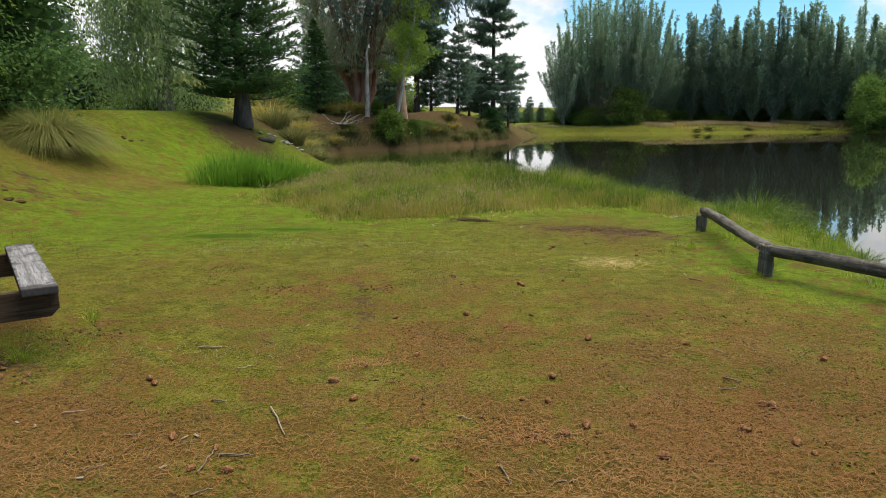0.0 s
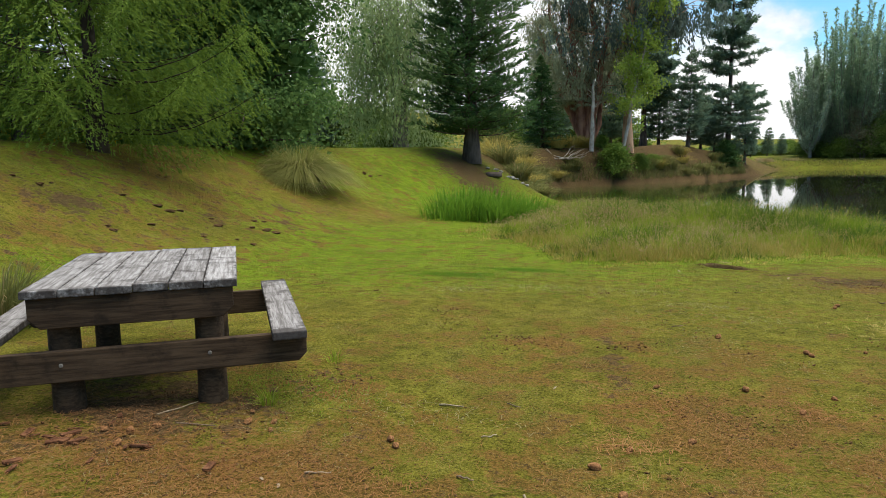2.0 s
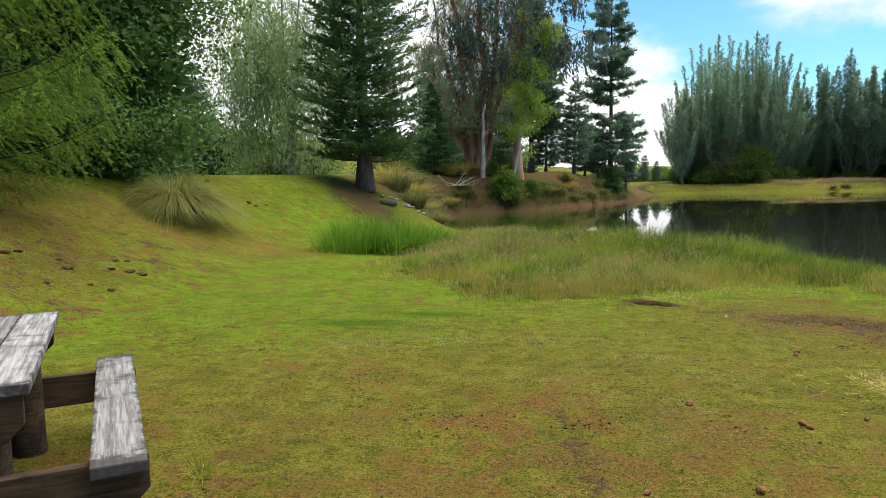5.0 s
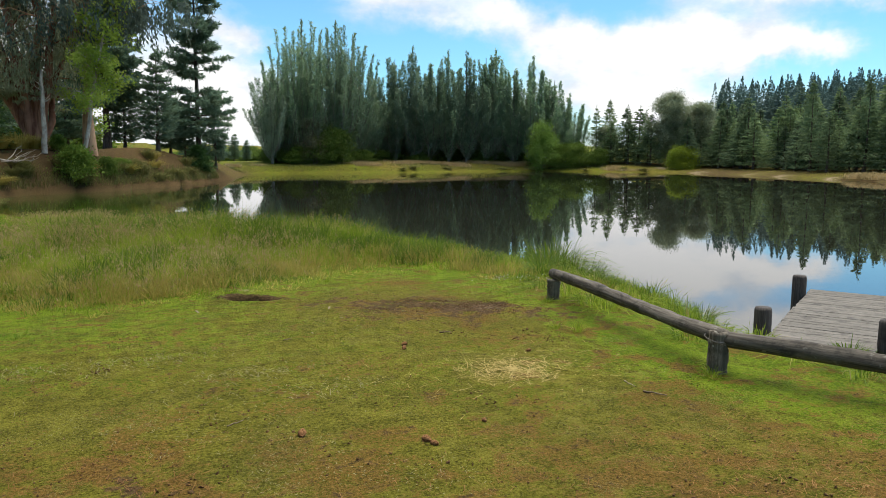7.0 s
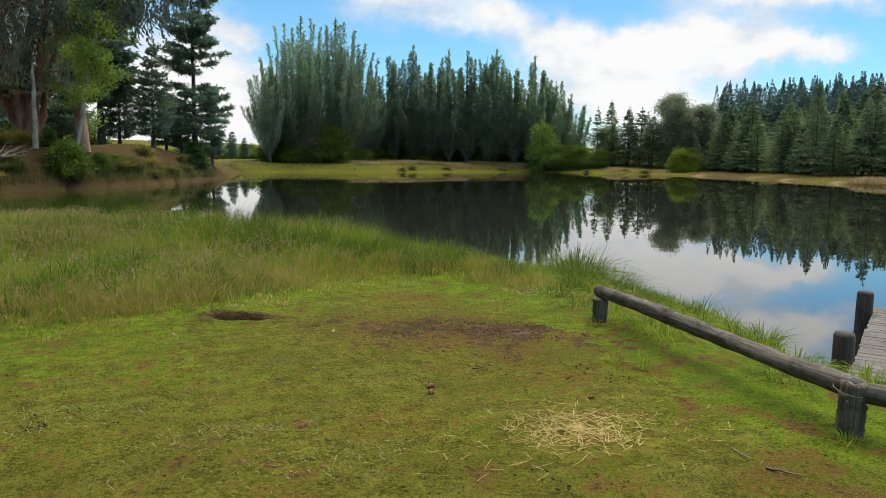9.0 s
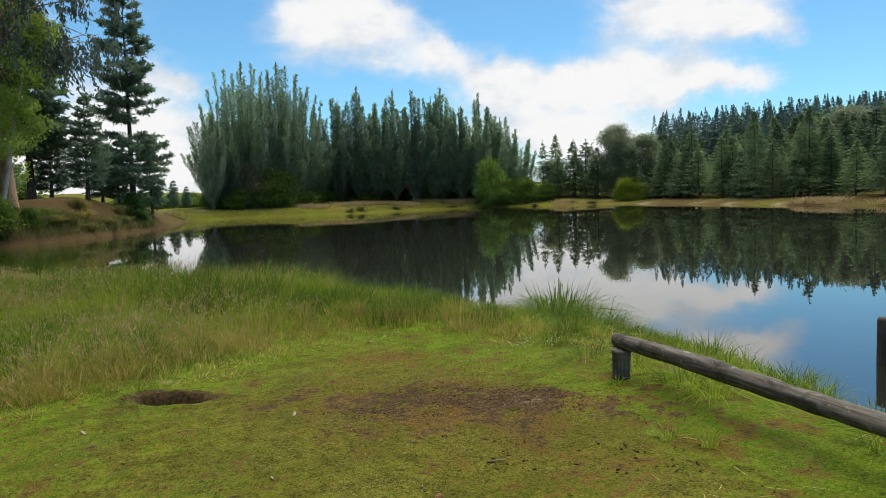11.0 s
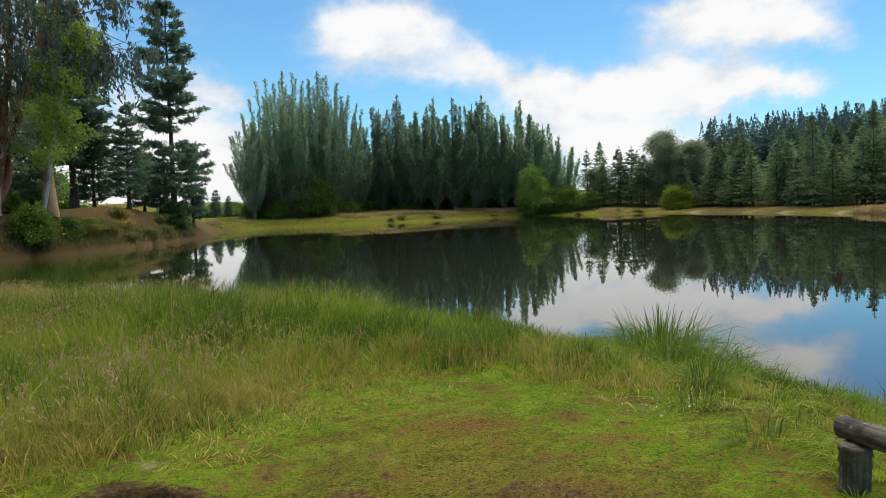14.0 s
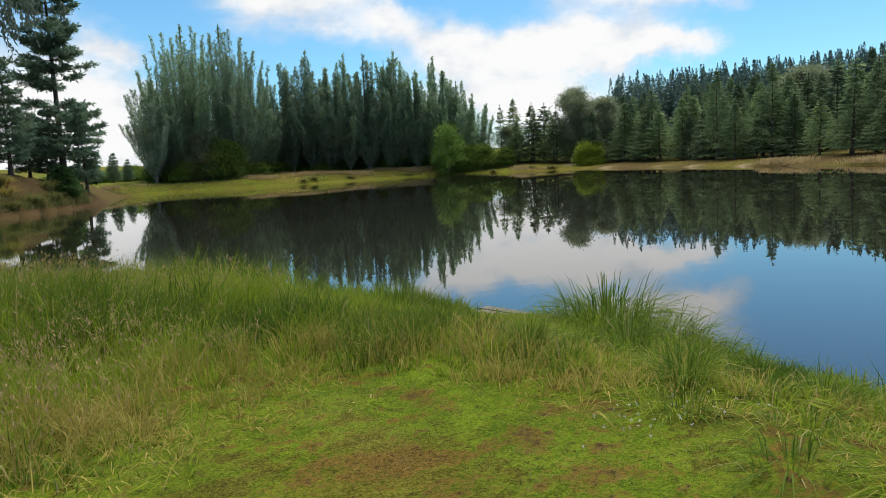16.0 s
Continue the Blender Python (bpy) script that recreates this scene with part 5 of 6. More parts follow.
def build_grass():
    rng = np.random.default_rng(5)
    turf = Heap()
    def lawn(x, y):
        li, so, dr, lu, sa = bare(x, y)
        d = shore_distance(x, y)
        return np.clip(1.05 - 0.75 * li - so - sa, 0.05, 1) * smooth(0.1, 0.6, d)
    p = scatter(rng, 190000, -8.5, 6.6, 1.2, 16, lawn)
    turf.add(*blades(rng, p, 0.022, 0.0038, 1.5))
    p = scatter(rng, 60000, -17, 4, 8, 30, lawn)
    turf.add(*blades(rng, p, 0.035, 0.007, 1.3))
    grass_stuff("turf", turf, GRASS_TURF, "short green turf blades on the lawn")
    moss = Heap()
    p = np.concatenate([rng.normal(0, 1, (3500, 2)) * np.array([0.34, 0.13]) + np.array([-2.65, 8.9]), rng.normal(0, 1, (3500, 2)) * np.array([0.30, 0.12]) + np.array([-1.9, 9.6]), rng.normal(0, 1, (1200, 2)) * np.array([0.3, 0.2]) + np.array([-2.1, 3.95])])
    moss.add(*blades(rng, p, 0.028, 0.006, 1.3))
    grass_stuff("clover_patch", moss, GRASS_RUSH, "darker green patches of clover in the turf")

    tall, straw = Heap(), Heap()
    p = scatter(rng, 44000, -6.5, 7.5, 4, 18, meadow_mask)
    tall.add(*blades(rng, p, meadow_height(p[:, 0], p[:, 1]) * 0.85, 0.009, 0.6, None, 2))
    p = scatter(rng, 30000, -8, 6.5, 16, 33, meadow_mask)
    tall.add(*blades(rng, p, meadow_height(p[:, 0], p[:, 1]) * 0.9, 0.014, 0.45, None, 2))
    # looser bunches that stand out of the rest
    def bunches(heap, n, per, keep, grow, width, spread_r, lean):
        """Bunches of blades that lean out from their own root."""
        root = scatter(rng, n, -6, 7.5, 8, 22, keep)
        off = rng.normal(0, spread_r, (n * per, 2))
        p = np.repeat(root, per, 0) + off
        v, q, t = blades(rng, p, np.repeat(meadow_height(root[:, 0], root[:, 1]) * rng.uniform(0.7, grow, n), per), width, lean, None, 2)
        v = v.reshape(-1, 5, 3)
        out = off / spread_r * np.repeat(rng.uniform(0.03, 0.08, n), per)[:, None]
        v[:, 2:4, :2] += out[:, None] * 0.5
        v[:, 4, :2] += out * 1.6
        v[:, 4, 2] -= 0.5 * np.hypot(out[:, 0], out[:, 1])
        heap.add(v.reshape(-1, 3), q, t)

    bunches(tall, 1300, 30, meadow_mask, 1.75, 0.010, 0.05, 0.3)
    dark = Heap()
    p = scatter(rng, 16000, -4, 7, 9, 20, lambda x, y: meadow_mask(x, y) * smooth(0.25, 0.6, wave(x, y, 0.45, 11.0)))
    dark.add(*blades(rng, p, meadow_height(p[:, 0], p[:, 1]) * 1.1, 0.010, 0.6, None, 2))
    bunches(dark, 900, 34, lambda x, y: meadow_mask(x, y) * smooth(0.0, 0.5, wave(x, y, 0.6, 11.0)), 1.9, 0.011, 0.07, 0.3)
    grass_stuff("sedge_patches", dark, GRASS_SEDGE, "darker green patches in the meadow grass")
    grass_stuff("tall_grass", tall, GRASS_TALL, "tall green meadow grass along the pond's edge")
    p = scatter(rng, 4500, -5.5, 4, 9.5, 15, lambda x, y: smooth(0, 0.3, meadow_mask(x, y)) * np.exp(-((x - 0.4 + 0.25 * (y - 11.5)) ** 2 / 3.0 + (y - 12.4) ** 2 / 0.8)))
    straw.add(*blades(rng, p, 0.22, 0.006, 0.5, None, 2))
    p = scatter(rng, 3000, -6, 7.4, 4.5, 26, meadow_mask)
    straw.add(*blades(rng, p, meadow_height(p[:, 0], p[:, 1]) * 1.05, 0.006, 0.6, None, 2))
    bunches(straw, 420, 24, lambda x, y: meadow_mask(x, y) * smooth(1.6, 0.4, meadow_depth(x, y)), 1.9, 0.007, 0.05, 0.35)
    grass_stuff("dry_grass", straw, GRASS_STRAW, "yellowed dry grass among the meadow")

    seed = Heap()
    p = scatter(rng, 13000, -7, 6, 10.5, 30, lambda x, y: meadow_mask(x, y) * smooth(3.4, -0.5, x - 0.3 * (y - 12)) * (0.25 + 0.75 * smooth(-0.2, 0.4, wave(x, y, 0.7, 9.0))))
    v, q, t = blades(rng, p, meadow_height(p[:, 0], p[:, 1]) * 1.15, 0.004, 0.3, None, 2)
    seed.add(v, q, t)
    tip = v.reshape(-1, 5, 3)[:, 4]
    seed.add(*leaves(rng, np.repeat(tip, 4, 0) + rng.normal(0, 0.016, (len(tip) * 4, 3)), np.tile([0, 0, 1.0], (len(tip) * 4, 1)), 0.045, 0.009, 0.5))
    grass_stuff("seeding_grass", seed, GRASS_SEED, "tall grass with pinkish-brown seed heads")

    # rough fringe along the far banks
    far = Heap()
    p = scatter(rng, 17000, 10, 72, 108, 128, lambda x, y: smooth(2.0, 4.0, shore_distance(x, y)) * smooth(13, 6, shore_distance(x, y) + 3 * wave(x, y, 2.2, 3.0)) * smooth(-0.2, 0.5, wave(x, y, 1.5, 6.0)) * (1 - smooth(36, 28, x) * smooth(117, 119, y)))
    far.add(*blades(rng, p, 0.55, 0.045, 0.5, None, 2))
    p = scatter(rng, 5200, 58, 90, 20, 116, lambda x, y: smooth(0.3, 0.9, shore_distance(x, y)) * smooth(5.0, 1.5, shore_distance(x, y)) * (smooth(96, 100, y) + smooth(62, 50, y)) * smooth(-0.3, 0.4, wave(x, y, 1.6, 2.0)))
    far.add(*blades(rng, p, 0.5, 0.06, 0.5, None, 2))
    grass_stuff("rough_grass", far, GRASS_TAN, "straw-coloured rough grass on the far bank")
    near = Heap()
    p = scatter(rng, 9000, 10, 76, 108, 128, lambda x, y: smooth(0.1, 0.5, shore_distance(x, y)) * smooth(8, 1, shore_distance(x, y) + 4 * wave(x, y, 2.6, 8.0)))
    near.add(*blades(rng, p, 0.25, 0.04, 0.6, None, 2))
    p = scatter(rng, 5000, -11, 6, 40, 92, lambda x, y: smooth(-0.1, 0.3, shore_distance(x, y)) * smooth(1.6, 0.4, shore_distance(x, y)))
    near.add(*blades(rng, p, 0.5, 0.03, 0.5, None, 2))
    grass_stuff("bank_grass", near, GRASS_TUSSOCK, "rough brownish grass overhanging the earth bank")


build_grass()


def tuft(name, seed, x, y, n, r, h, width, mat, label, lean=0.5, group="", sx=1.0, sink=0.03, wide=0.45, fall=0.0):
    """A clump of long blades that arch outward from one root."""
    rng = np.random.default_rng(seed)
    a, rr = rng.uniform(0, 2 * np.pi, n), r * np.sqrt(rng.random(n)) * wide
    root = np.stack([np.cos(a) * rr * sx, np.sin(a) * rr, 0 * a], 1)
    out = np.stack([np.cos(a), np.sin(a), 0 * a], 1)
    hh = h * rng.uniform(0.55, 1.15, n)
    reach = r * rng.uniform(0.15, 1.0, n) ** 1.0 * lean * 1.6
    side = np.cross(out, [0, 0, 1]) + rng.normal(0, 0.3, (n, 3))
    side = unit(side) * width * 0.5
    rows = []
    for f, wd in ((0, 1), (0.45, 0.9), (0.8, 0.6), (1.0, 0.08)):
        c = root + out * (reach * f ** 1.8)[:, None]
        c[:, 2] += hh * (1.25 * f - 0.35 * f ** 2 * (1 + reach / max(r, 1e-6))) - fall * reach * f ** 2.6
        rows += [c - side * wd, c + side * wd]
    V = np.stack(rows, 1).reshape(-1, 3)
    i = np.arange(n)[:, None] * 8
    q = np.concatenate([i + np.array([[k, k + 1, k + 3, k + 2]]) for k in (0, 2, 4)])
    ob = new(name, mesh_of(name, V, q, None, (mat,)))
    ob.location = (x, y, ground_at(x, y) - sink)
    return tagged(ob, label, "grass clump", group)


def build_tufts():
    tuft("tussock", 1, -9.45, 16.5, 3800, 1.15, 1.3, 0.013, GRASS_BIG, "large arching green tussock on the bank", 0.85, sink=0.05, wide=0.45, fall=0.5)
    tuft("tussock", 2, -5.5, 4.55, 800, 0.6, 0.75, 0.009, GRASS_TUSSOCK, "green tussock on the bank behind the table", 0.8)
    rng = np.random.default_rng(9)
    for k in range(22):
        x = -6.0 + 2.1 * (k + rng.random()) / 22
        tuft("rush_clump", 20 + k, x, 17.4 + (x + 6) * 1.0 + rng.uniform(0, 1.6), 200, 0.75, rng.uniform(0.5, 1.2), 0.017, GRASS_RUSH, "bright green rush clump on the wet grass", 0.5, "rushes", wide=0.85)
    for k, (x, y, n, r, h) in enumerate(((6.5, 13.5, 760, 0.75, 0.88), (6.72, 13.1, 760, 0.75, 0.82), (6.75, 12.6, 420, 0.6, 0.62))):
        tuft("sedge_tuft", 40 + k, x, y, n, r, h, 0.011, GRASS_SEDGE, "dense dark-green sedge tuft at the water's edge", 0.8, "large sedges", wide=0.7, fall=0.35)
    for k, (x, y, h, r) in enumerate(((6.95, 12.4, 0.55, 0.4), (7.0, 11.4, 0.4, 0.4), (5.2, 15.8, 0.6, 0.5), (6.7, 10.4, 0.4, 0.4), (4.4, 17.1, 0.7, 0.5), (3.7, 18.3, 0.7, 0.5), (6.3, 9.4, 0.35, 0.35), (4.9, 11.1, 0.35, 0.3),
                                        (5.4, 10.5, 0.3, 0.3), (4.6, 12.4, 0.35, 0.3), (5.5, 12.2, 0.45, 0.4), (2.6, 19.6, 0.7, 0.5), (1.4, 21.6, 0.7, 0.5))):
        tuft("sedge_tuft", 50 + k, x, y, 170, r, h, 0.008, GRASS_SEDGE, "small sedge tuft at the water's edge", 0.75, "sedges at the water")
    spots = ((-7.6, 31.0, 1.3, 1.1, 1), (-8.6, 33.5, 1.6, 1.3, 0), (-9.5, 38.0, 1.5, 1.4, 1), (-12.4, 48.0, 1.7, 1.3, 1), (-6.5, 29.6, 1.0, 0.9, 1), (-8.6, 58.0, 1.5, 1.3, 0), (-7.9, 59.0, 1.3, 1.3, 0), (-9.6, 56.5, 1.2, 1.2, 0), (-10.8, 50.0, 1.2, 1.1, 1), (-8.4, 54.2, 0.8, 0.9, 1), (-10.2, 47.0, 1.4, 1.3, 0), (-7.0, 34.2, 0.7, 0.9, 1), (-7.7, 36.8, 0.8, 1.0, 1), (-8.5, 39.8, 0.9, 1.1, 0), (-8.9, 42.8, 0.9, 1.1, 1), (-9.4, 45.8, 0.9, 1.1, 1), (-6.2, 32.6, 0.6, 0.8, 1), (-7.6, 32.4, 0.7, 0.9, 1), (-9.6, 49.5, 0.9, 1.1, 1), (-8.9, 52.0, 0.8, 1.0, 0))
    for k, (x, y, h, r, g) in enumerate(spots):
        tuft("tussock", 60 + k, x, y, 500, r, h, 0.022, GRASS_TUSSOCK if g else GRASS_STRAW, "yellowish tussock on the earth bank", 0.75, "tussocks on the bank")
    for k in range(22):
        x = rng.uniform(-8.5, 3)
        y = 54.6 + rng.uniform(0, 3) + max(0, (x + 5)) * 1.9
        if float(shore_distance(np.array([x]), np.array([y]))[0]) < 0.3:
            y += 4
        tuft("tussock", 70 + k, x, y, 260, 0.9, rng.uniform(0.7, 1.3), 0.03, GRASS_TUSSOCK if k % 5 else GRASS_STRAW, "yellowish tussock on the earth bank", 0.7, "tussocks on the bank")
    for k, (x, y) in enumerate(((38.4, 113.8), (40.4, 114.6), (47.5, 116.6), (58.5, 116.8), (70.0, 107.6), (72.9, 100.4), (74.6, 97.6))):
        tuft("tussock", 100 + k, x, y, 260, 0.6 + 0.15 * (k * 5 % 4), 0.45 + 0.12 * (k * 3 % 4), 0.035, GRASS_TUSSOCK, "dark tussock at the edge of the far bank", 1.0, "tussocks across the pond")


build_tufts()

# ---- picnic table ----


def build_table():
    t = thing("picnic_table", Matrix(((0.814, -0.581, 0, -3.26), (0.581, 0.814, 0, 3.96), (0, 0, 1, 0), (0, 0, 0, 1))),
              "weathered timber picnic table with fixed benches on round posts", "picnic table")
    rng = random.Random(4)
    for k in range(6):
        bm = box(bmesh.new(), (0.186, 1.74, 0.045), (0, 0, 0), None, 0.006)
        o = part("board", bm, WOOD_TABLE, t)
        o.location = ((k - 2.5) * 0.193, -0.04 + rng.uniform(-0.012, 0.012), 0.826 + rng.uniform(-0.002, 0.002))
    for side in (-1, 1):
        s = part("bench", box(bmesh.new(), (0.2, 1.92, 0.05), (0, 0, 0), None, 0.008), WOOD_TABLE, t, "grey weathered bench plank")
        s.location = (side * 0.86, -0.11, 0.515)

    def beam(name, half, z, hgt, y, cut):
        bm = bmesh.new()
        pr = [(-half, hgt / 2), (half, hgt / 2), (half, -hgt / 2 + cut), (half - cut, -hgt / 2), (-half + cut, -hgt / 2), (-half, -hgt / 2 + cut)]
        f = bm.faces.new([bm.verts.new((x, -0.025, zz)) for x, zz in pr])
        ex = bmesh.ops.extrude_face_region(bm, geom=[f])
        bmesh.ops.translate(bm, verts=[v for v in ex["geom"] if isinstance(v, bmesh.types.BMVert)], vec=(0, 0.05, 0))
        bmesh.ops.recalc_face_normals(bm, faces=bm.faces)
        bmesh.ops.bevel(bm, geom=list(bm.edges), offset=0.004, segments=1, affect="EDGES")
        o = part(name, bm, WOOD_FRAME, t)
        o.location = (0, y, z)
        return o

    for y in (-0.865, 0.70):
        beam("top_beam", 0.55, 0.7135, 0.18, y, 0.06)
        b = beam("seat_beam", 0.97, 0.40, 0.18, y, 0.05)
        for x in (-0.4, 0.4):
            bolt = bmesh.new()
            bmesh.ops.create_cone(bolt, cap_ends=True, segments=10, radius1=0.012, radius2=0.010, depth=0.008, matrix=pose(0, 0, 0, 90, 0, 0))
            o = part("bolt", bolt, WOOD_DECK, b, "pale metal bolt head")
            o.location = (x, -0.029, 0.01)
    for y in (-0.755, 0.59):
        for x in (-0.4, 0.4):
            v, q = tube([(0, 0, z) for z in (0, 0.2, 0.45, 0.80)], [0.092, 0.088, 0.086, 0.085], 14)
            o = part("leg", mesh_of("leg", v, q, None, (WOOD_FRAME,), True), WOOD_FRAME, t)
            o.location = (x, y, 0.0)


build_table()

# ---- log rail ----


def log(name, a, b, r, parent, seed, mat):
    """A round timber with knots and a slight bend, its grain along z."""
    rng = np.random.default_rng(seed)
    a, b = Vector(a), Vector(b)
    ln = (b - a).length
    zs = np.linspace(0, ln, 22)
    pts = np.stack([0.012 * np.sin(zs * 1.3 + seed), 0.010 * np.sin(zs * 2.1), zs], 1)
    v, q = tube(pts, r * (1 + 0.05 * np.sin(zs * 3.1 + seed) + rng.normal(0, 0.02, 22)), 14)
    v = v + rng.normal(0, 0.0034, v.shape)
    n = len(v)
    ends = np.array([[0, 0, -0.012], [pts[-1][0], pts[-1][1], ln + 0.012]])
    tri = [(n, (k + 1) % 14, k) for k in range(14)] + [(n + 1, n - 14 + k, n - 14 + (k + 1) % 14) for k in range(14)]
    o = part(name, mesh_of(name, np.concatenate([v, ends]), q, tri, (mat,), True), mat, parent)
    o.matrix_local = parent.matrix_world.inverted() @ Matrix.Translation(a) @ (b - a).to_track_quat("Z", "Y").to_matrix().to_4x4()
    return o


RAIL = [(3.885, 9.10), (3.55, 6.28), (4.85, 3.75)]


def build_rail():
    z0 = ground_at(*RAIL[0])
    t = thing("log_rail", pose(RAIL[0][0], RAIL[0][1], z0), "low weathered log barrier rail on short round posts", "fence")
    for k, (x, y) in enumerate(RAIL):
        z = ground_at(x, y)
        log("post", (x, y, z - 0.15), (x, y, 0.21 + (0.09 if k == 1 else 0)), 0.075 if k else 0.072, t, 3 + k, WOOD_RAIL_POST)
    log("rail", (3.955, 9.20, 0.262), (3.555, 6.24, 0.265), 0.059, t, 11, WOOD_LOG)
    for k, (x, y, z) in enumerate(((3.555, 6.29, 0.235), (3.898, 9.11, 0.20))):
        h = Heap()
        for j in range(2 if k == 0 else 1):
            a = np.linspace(0, 2 * np.pi, 19)
            ring = np.stack([0.085 * np.cos(a), 0.085 * np.sin(a), 0.02 * np.sin(a + j) + 0.018 * j], 1)
            h.add(*tube(ring, np.full(19, 0.003), 5))
        o = part("wire", h.mesh("wire", BARK_GREY, True), BARK_GREY, t, "loop of grey binding wire")
        o.matrix_local = t.matrix_world.inverted() @ pose(x, y, z, 4, 6, 30)
    log("rail", (3.57, 6.30, 0.25), (4.95, 3.55, 0.23), 0.058, t, 12, WOOD_LOG)


build_rail()

# ---- jetty ----


def build_jetty():
    ax, ay = 0.84, 0.543
    # local x across the deck, local y out over the water; origin mid-deck at its landward end
    m = Matrix(((ay, ax, 0, 6.167), (-ax, ay, 0, 7.595), (0, 0, 1, WATER_Z), (0, 0, 0, 1)))
    t = thing("jetty", m, "small grey timber jetty with dark round posts over the pond", "jetty")
    deck = 0.25
    rng = random.Random(8)
    n = 27
    for k in range(n):
        o = part("deck_board", box(bmesh.new(), (1.06 + rng.uniform(-0.02, 0.02), 0.134, 0.035), (0, 0, 0), None, 0.004), WOOD_DECK, t)
        o.location = (rng.uniform(-0.006, 0.006), 0.07 + k * 0.141, deck - 0.0175 + rng.uniform(-0.003, 0.003))
    for x in (-0.45, 0.45):
        o = part("bearer", box(bmesh.new(), (0.06, 3.5, 0.14), (0, 0, 0), None, 0.004), WOOD_POST, t)
        o.location = (x, 1.8, deck - 0.036 - 0.07)
    for x, y in ((-0.62, 0.56), (-0.62, 3.27), (0.62, 2.87), (0.62, 0.594)):
        v, q = tube([(0, 0, z) for z in (-0.8, 0, 0.3, 0.50, 0.53)], [0.1, 0.1, 0.098, 0.097, 0.085], 16)
        c = np.array([[0, 0, 0.533]])
        k = len(v)
        tri = [(k, k - 16 + i, k - 16 + (i + 1) % 16) for i in range(16)]
        o = part("post", mesh_of("post", np.concatenate([v, c]), q, tri, (WOOD_POST,), True), WOOD_POST, t)
        o.location = (x, y, 0)


build_jetty()

# ---- small things ----
NEEDLE = leaf_material("fallen_needles", (0.13, 0.050, 0.018), (0.30, 0.165, 0.06), translucent=0.0, rough=0.8)
STRAW = leaf_material("loose_straw", (0.32, 0.24, 0.075), (0.50, 0.385, 0.145), translucent=0.1, rough=0.75)
CONE = bark_material("cone_scales", (0.11, 0.048, 0.018), (0.27, 0.135, 0.055), 60.0, 1.0, 0.4)
FLAKE = bark_material("bark_flakes", (0.055, 0.022, 0.010), (0.15, 0.068, 0.032), 40.0, 1.0, 0.4)
STICK = bark_material("stick_bark", (0.09, 0.06, 0.036), (0.24, 0.18, 0.12), 40.0, 0.3, 0.3)
PALE = bark_material("pale_wood_chip", (0.20, 0.15, 0.09), (0.33, 0.27, 0.18), 40.0, 1.0, 0.2)
STONE = bark_material("pale_stone", (0.17, 0.16, 0.13), (0.32, 0.30, 0.26), 9.0, 1.0, 0.4)
CLOD = bark_material("turned_soil", (0.062, 0.034, 0.014), (0.150, 0.086, 0.036), 30.0, 1.0, 0.8)
PALE_BIT = leaf_material("dead_grass_flecks", (0.17, 0.145, 0.06), (0.29, 0.26, 0.14), translucent=0.2, rough=0.8)
CLOVER = leaf_material("clover_heads", (0.36, 0.36, 0.28), (0.52, 0.52, 0.44), translucent=0.2, rough=0.8)


def straws(rng, xy, length, width, lift=0.06):
    """Thin straws that lie on the ground in all directions."""
    n = len(xy)
    z = land(xy[:, 0], xy[:, 1])
    a = rng.uniform(0, 2 * np.pi, n)
    d = np.stack([np.cos(a), np.sin(a), rng.normal(0, lift, n)], 1) * (length * rng.uniform(0.5, 1.3, n))[:, None] * 0.5
    s = np.stack([-np.sin(a), np.cos(a), 0 * a], 1) * width * 0.5
    c = np.stack([xy[:, 0], xy[:, 1], z + 0.006 + rng.uniform(0, 0.012, n)], 1)
    V = np.stack([c - d - s, c - d + s, c + d + s, c + d - s], 1).reshape(-1, 3)
    return V, np.arange(n * 4).reshape(n, 4)


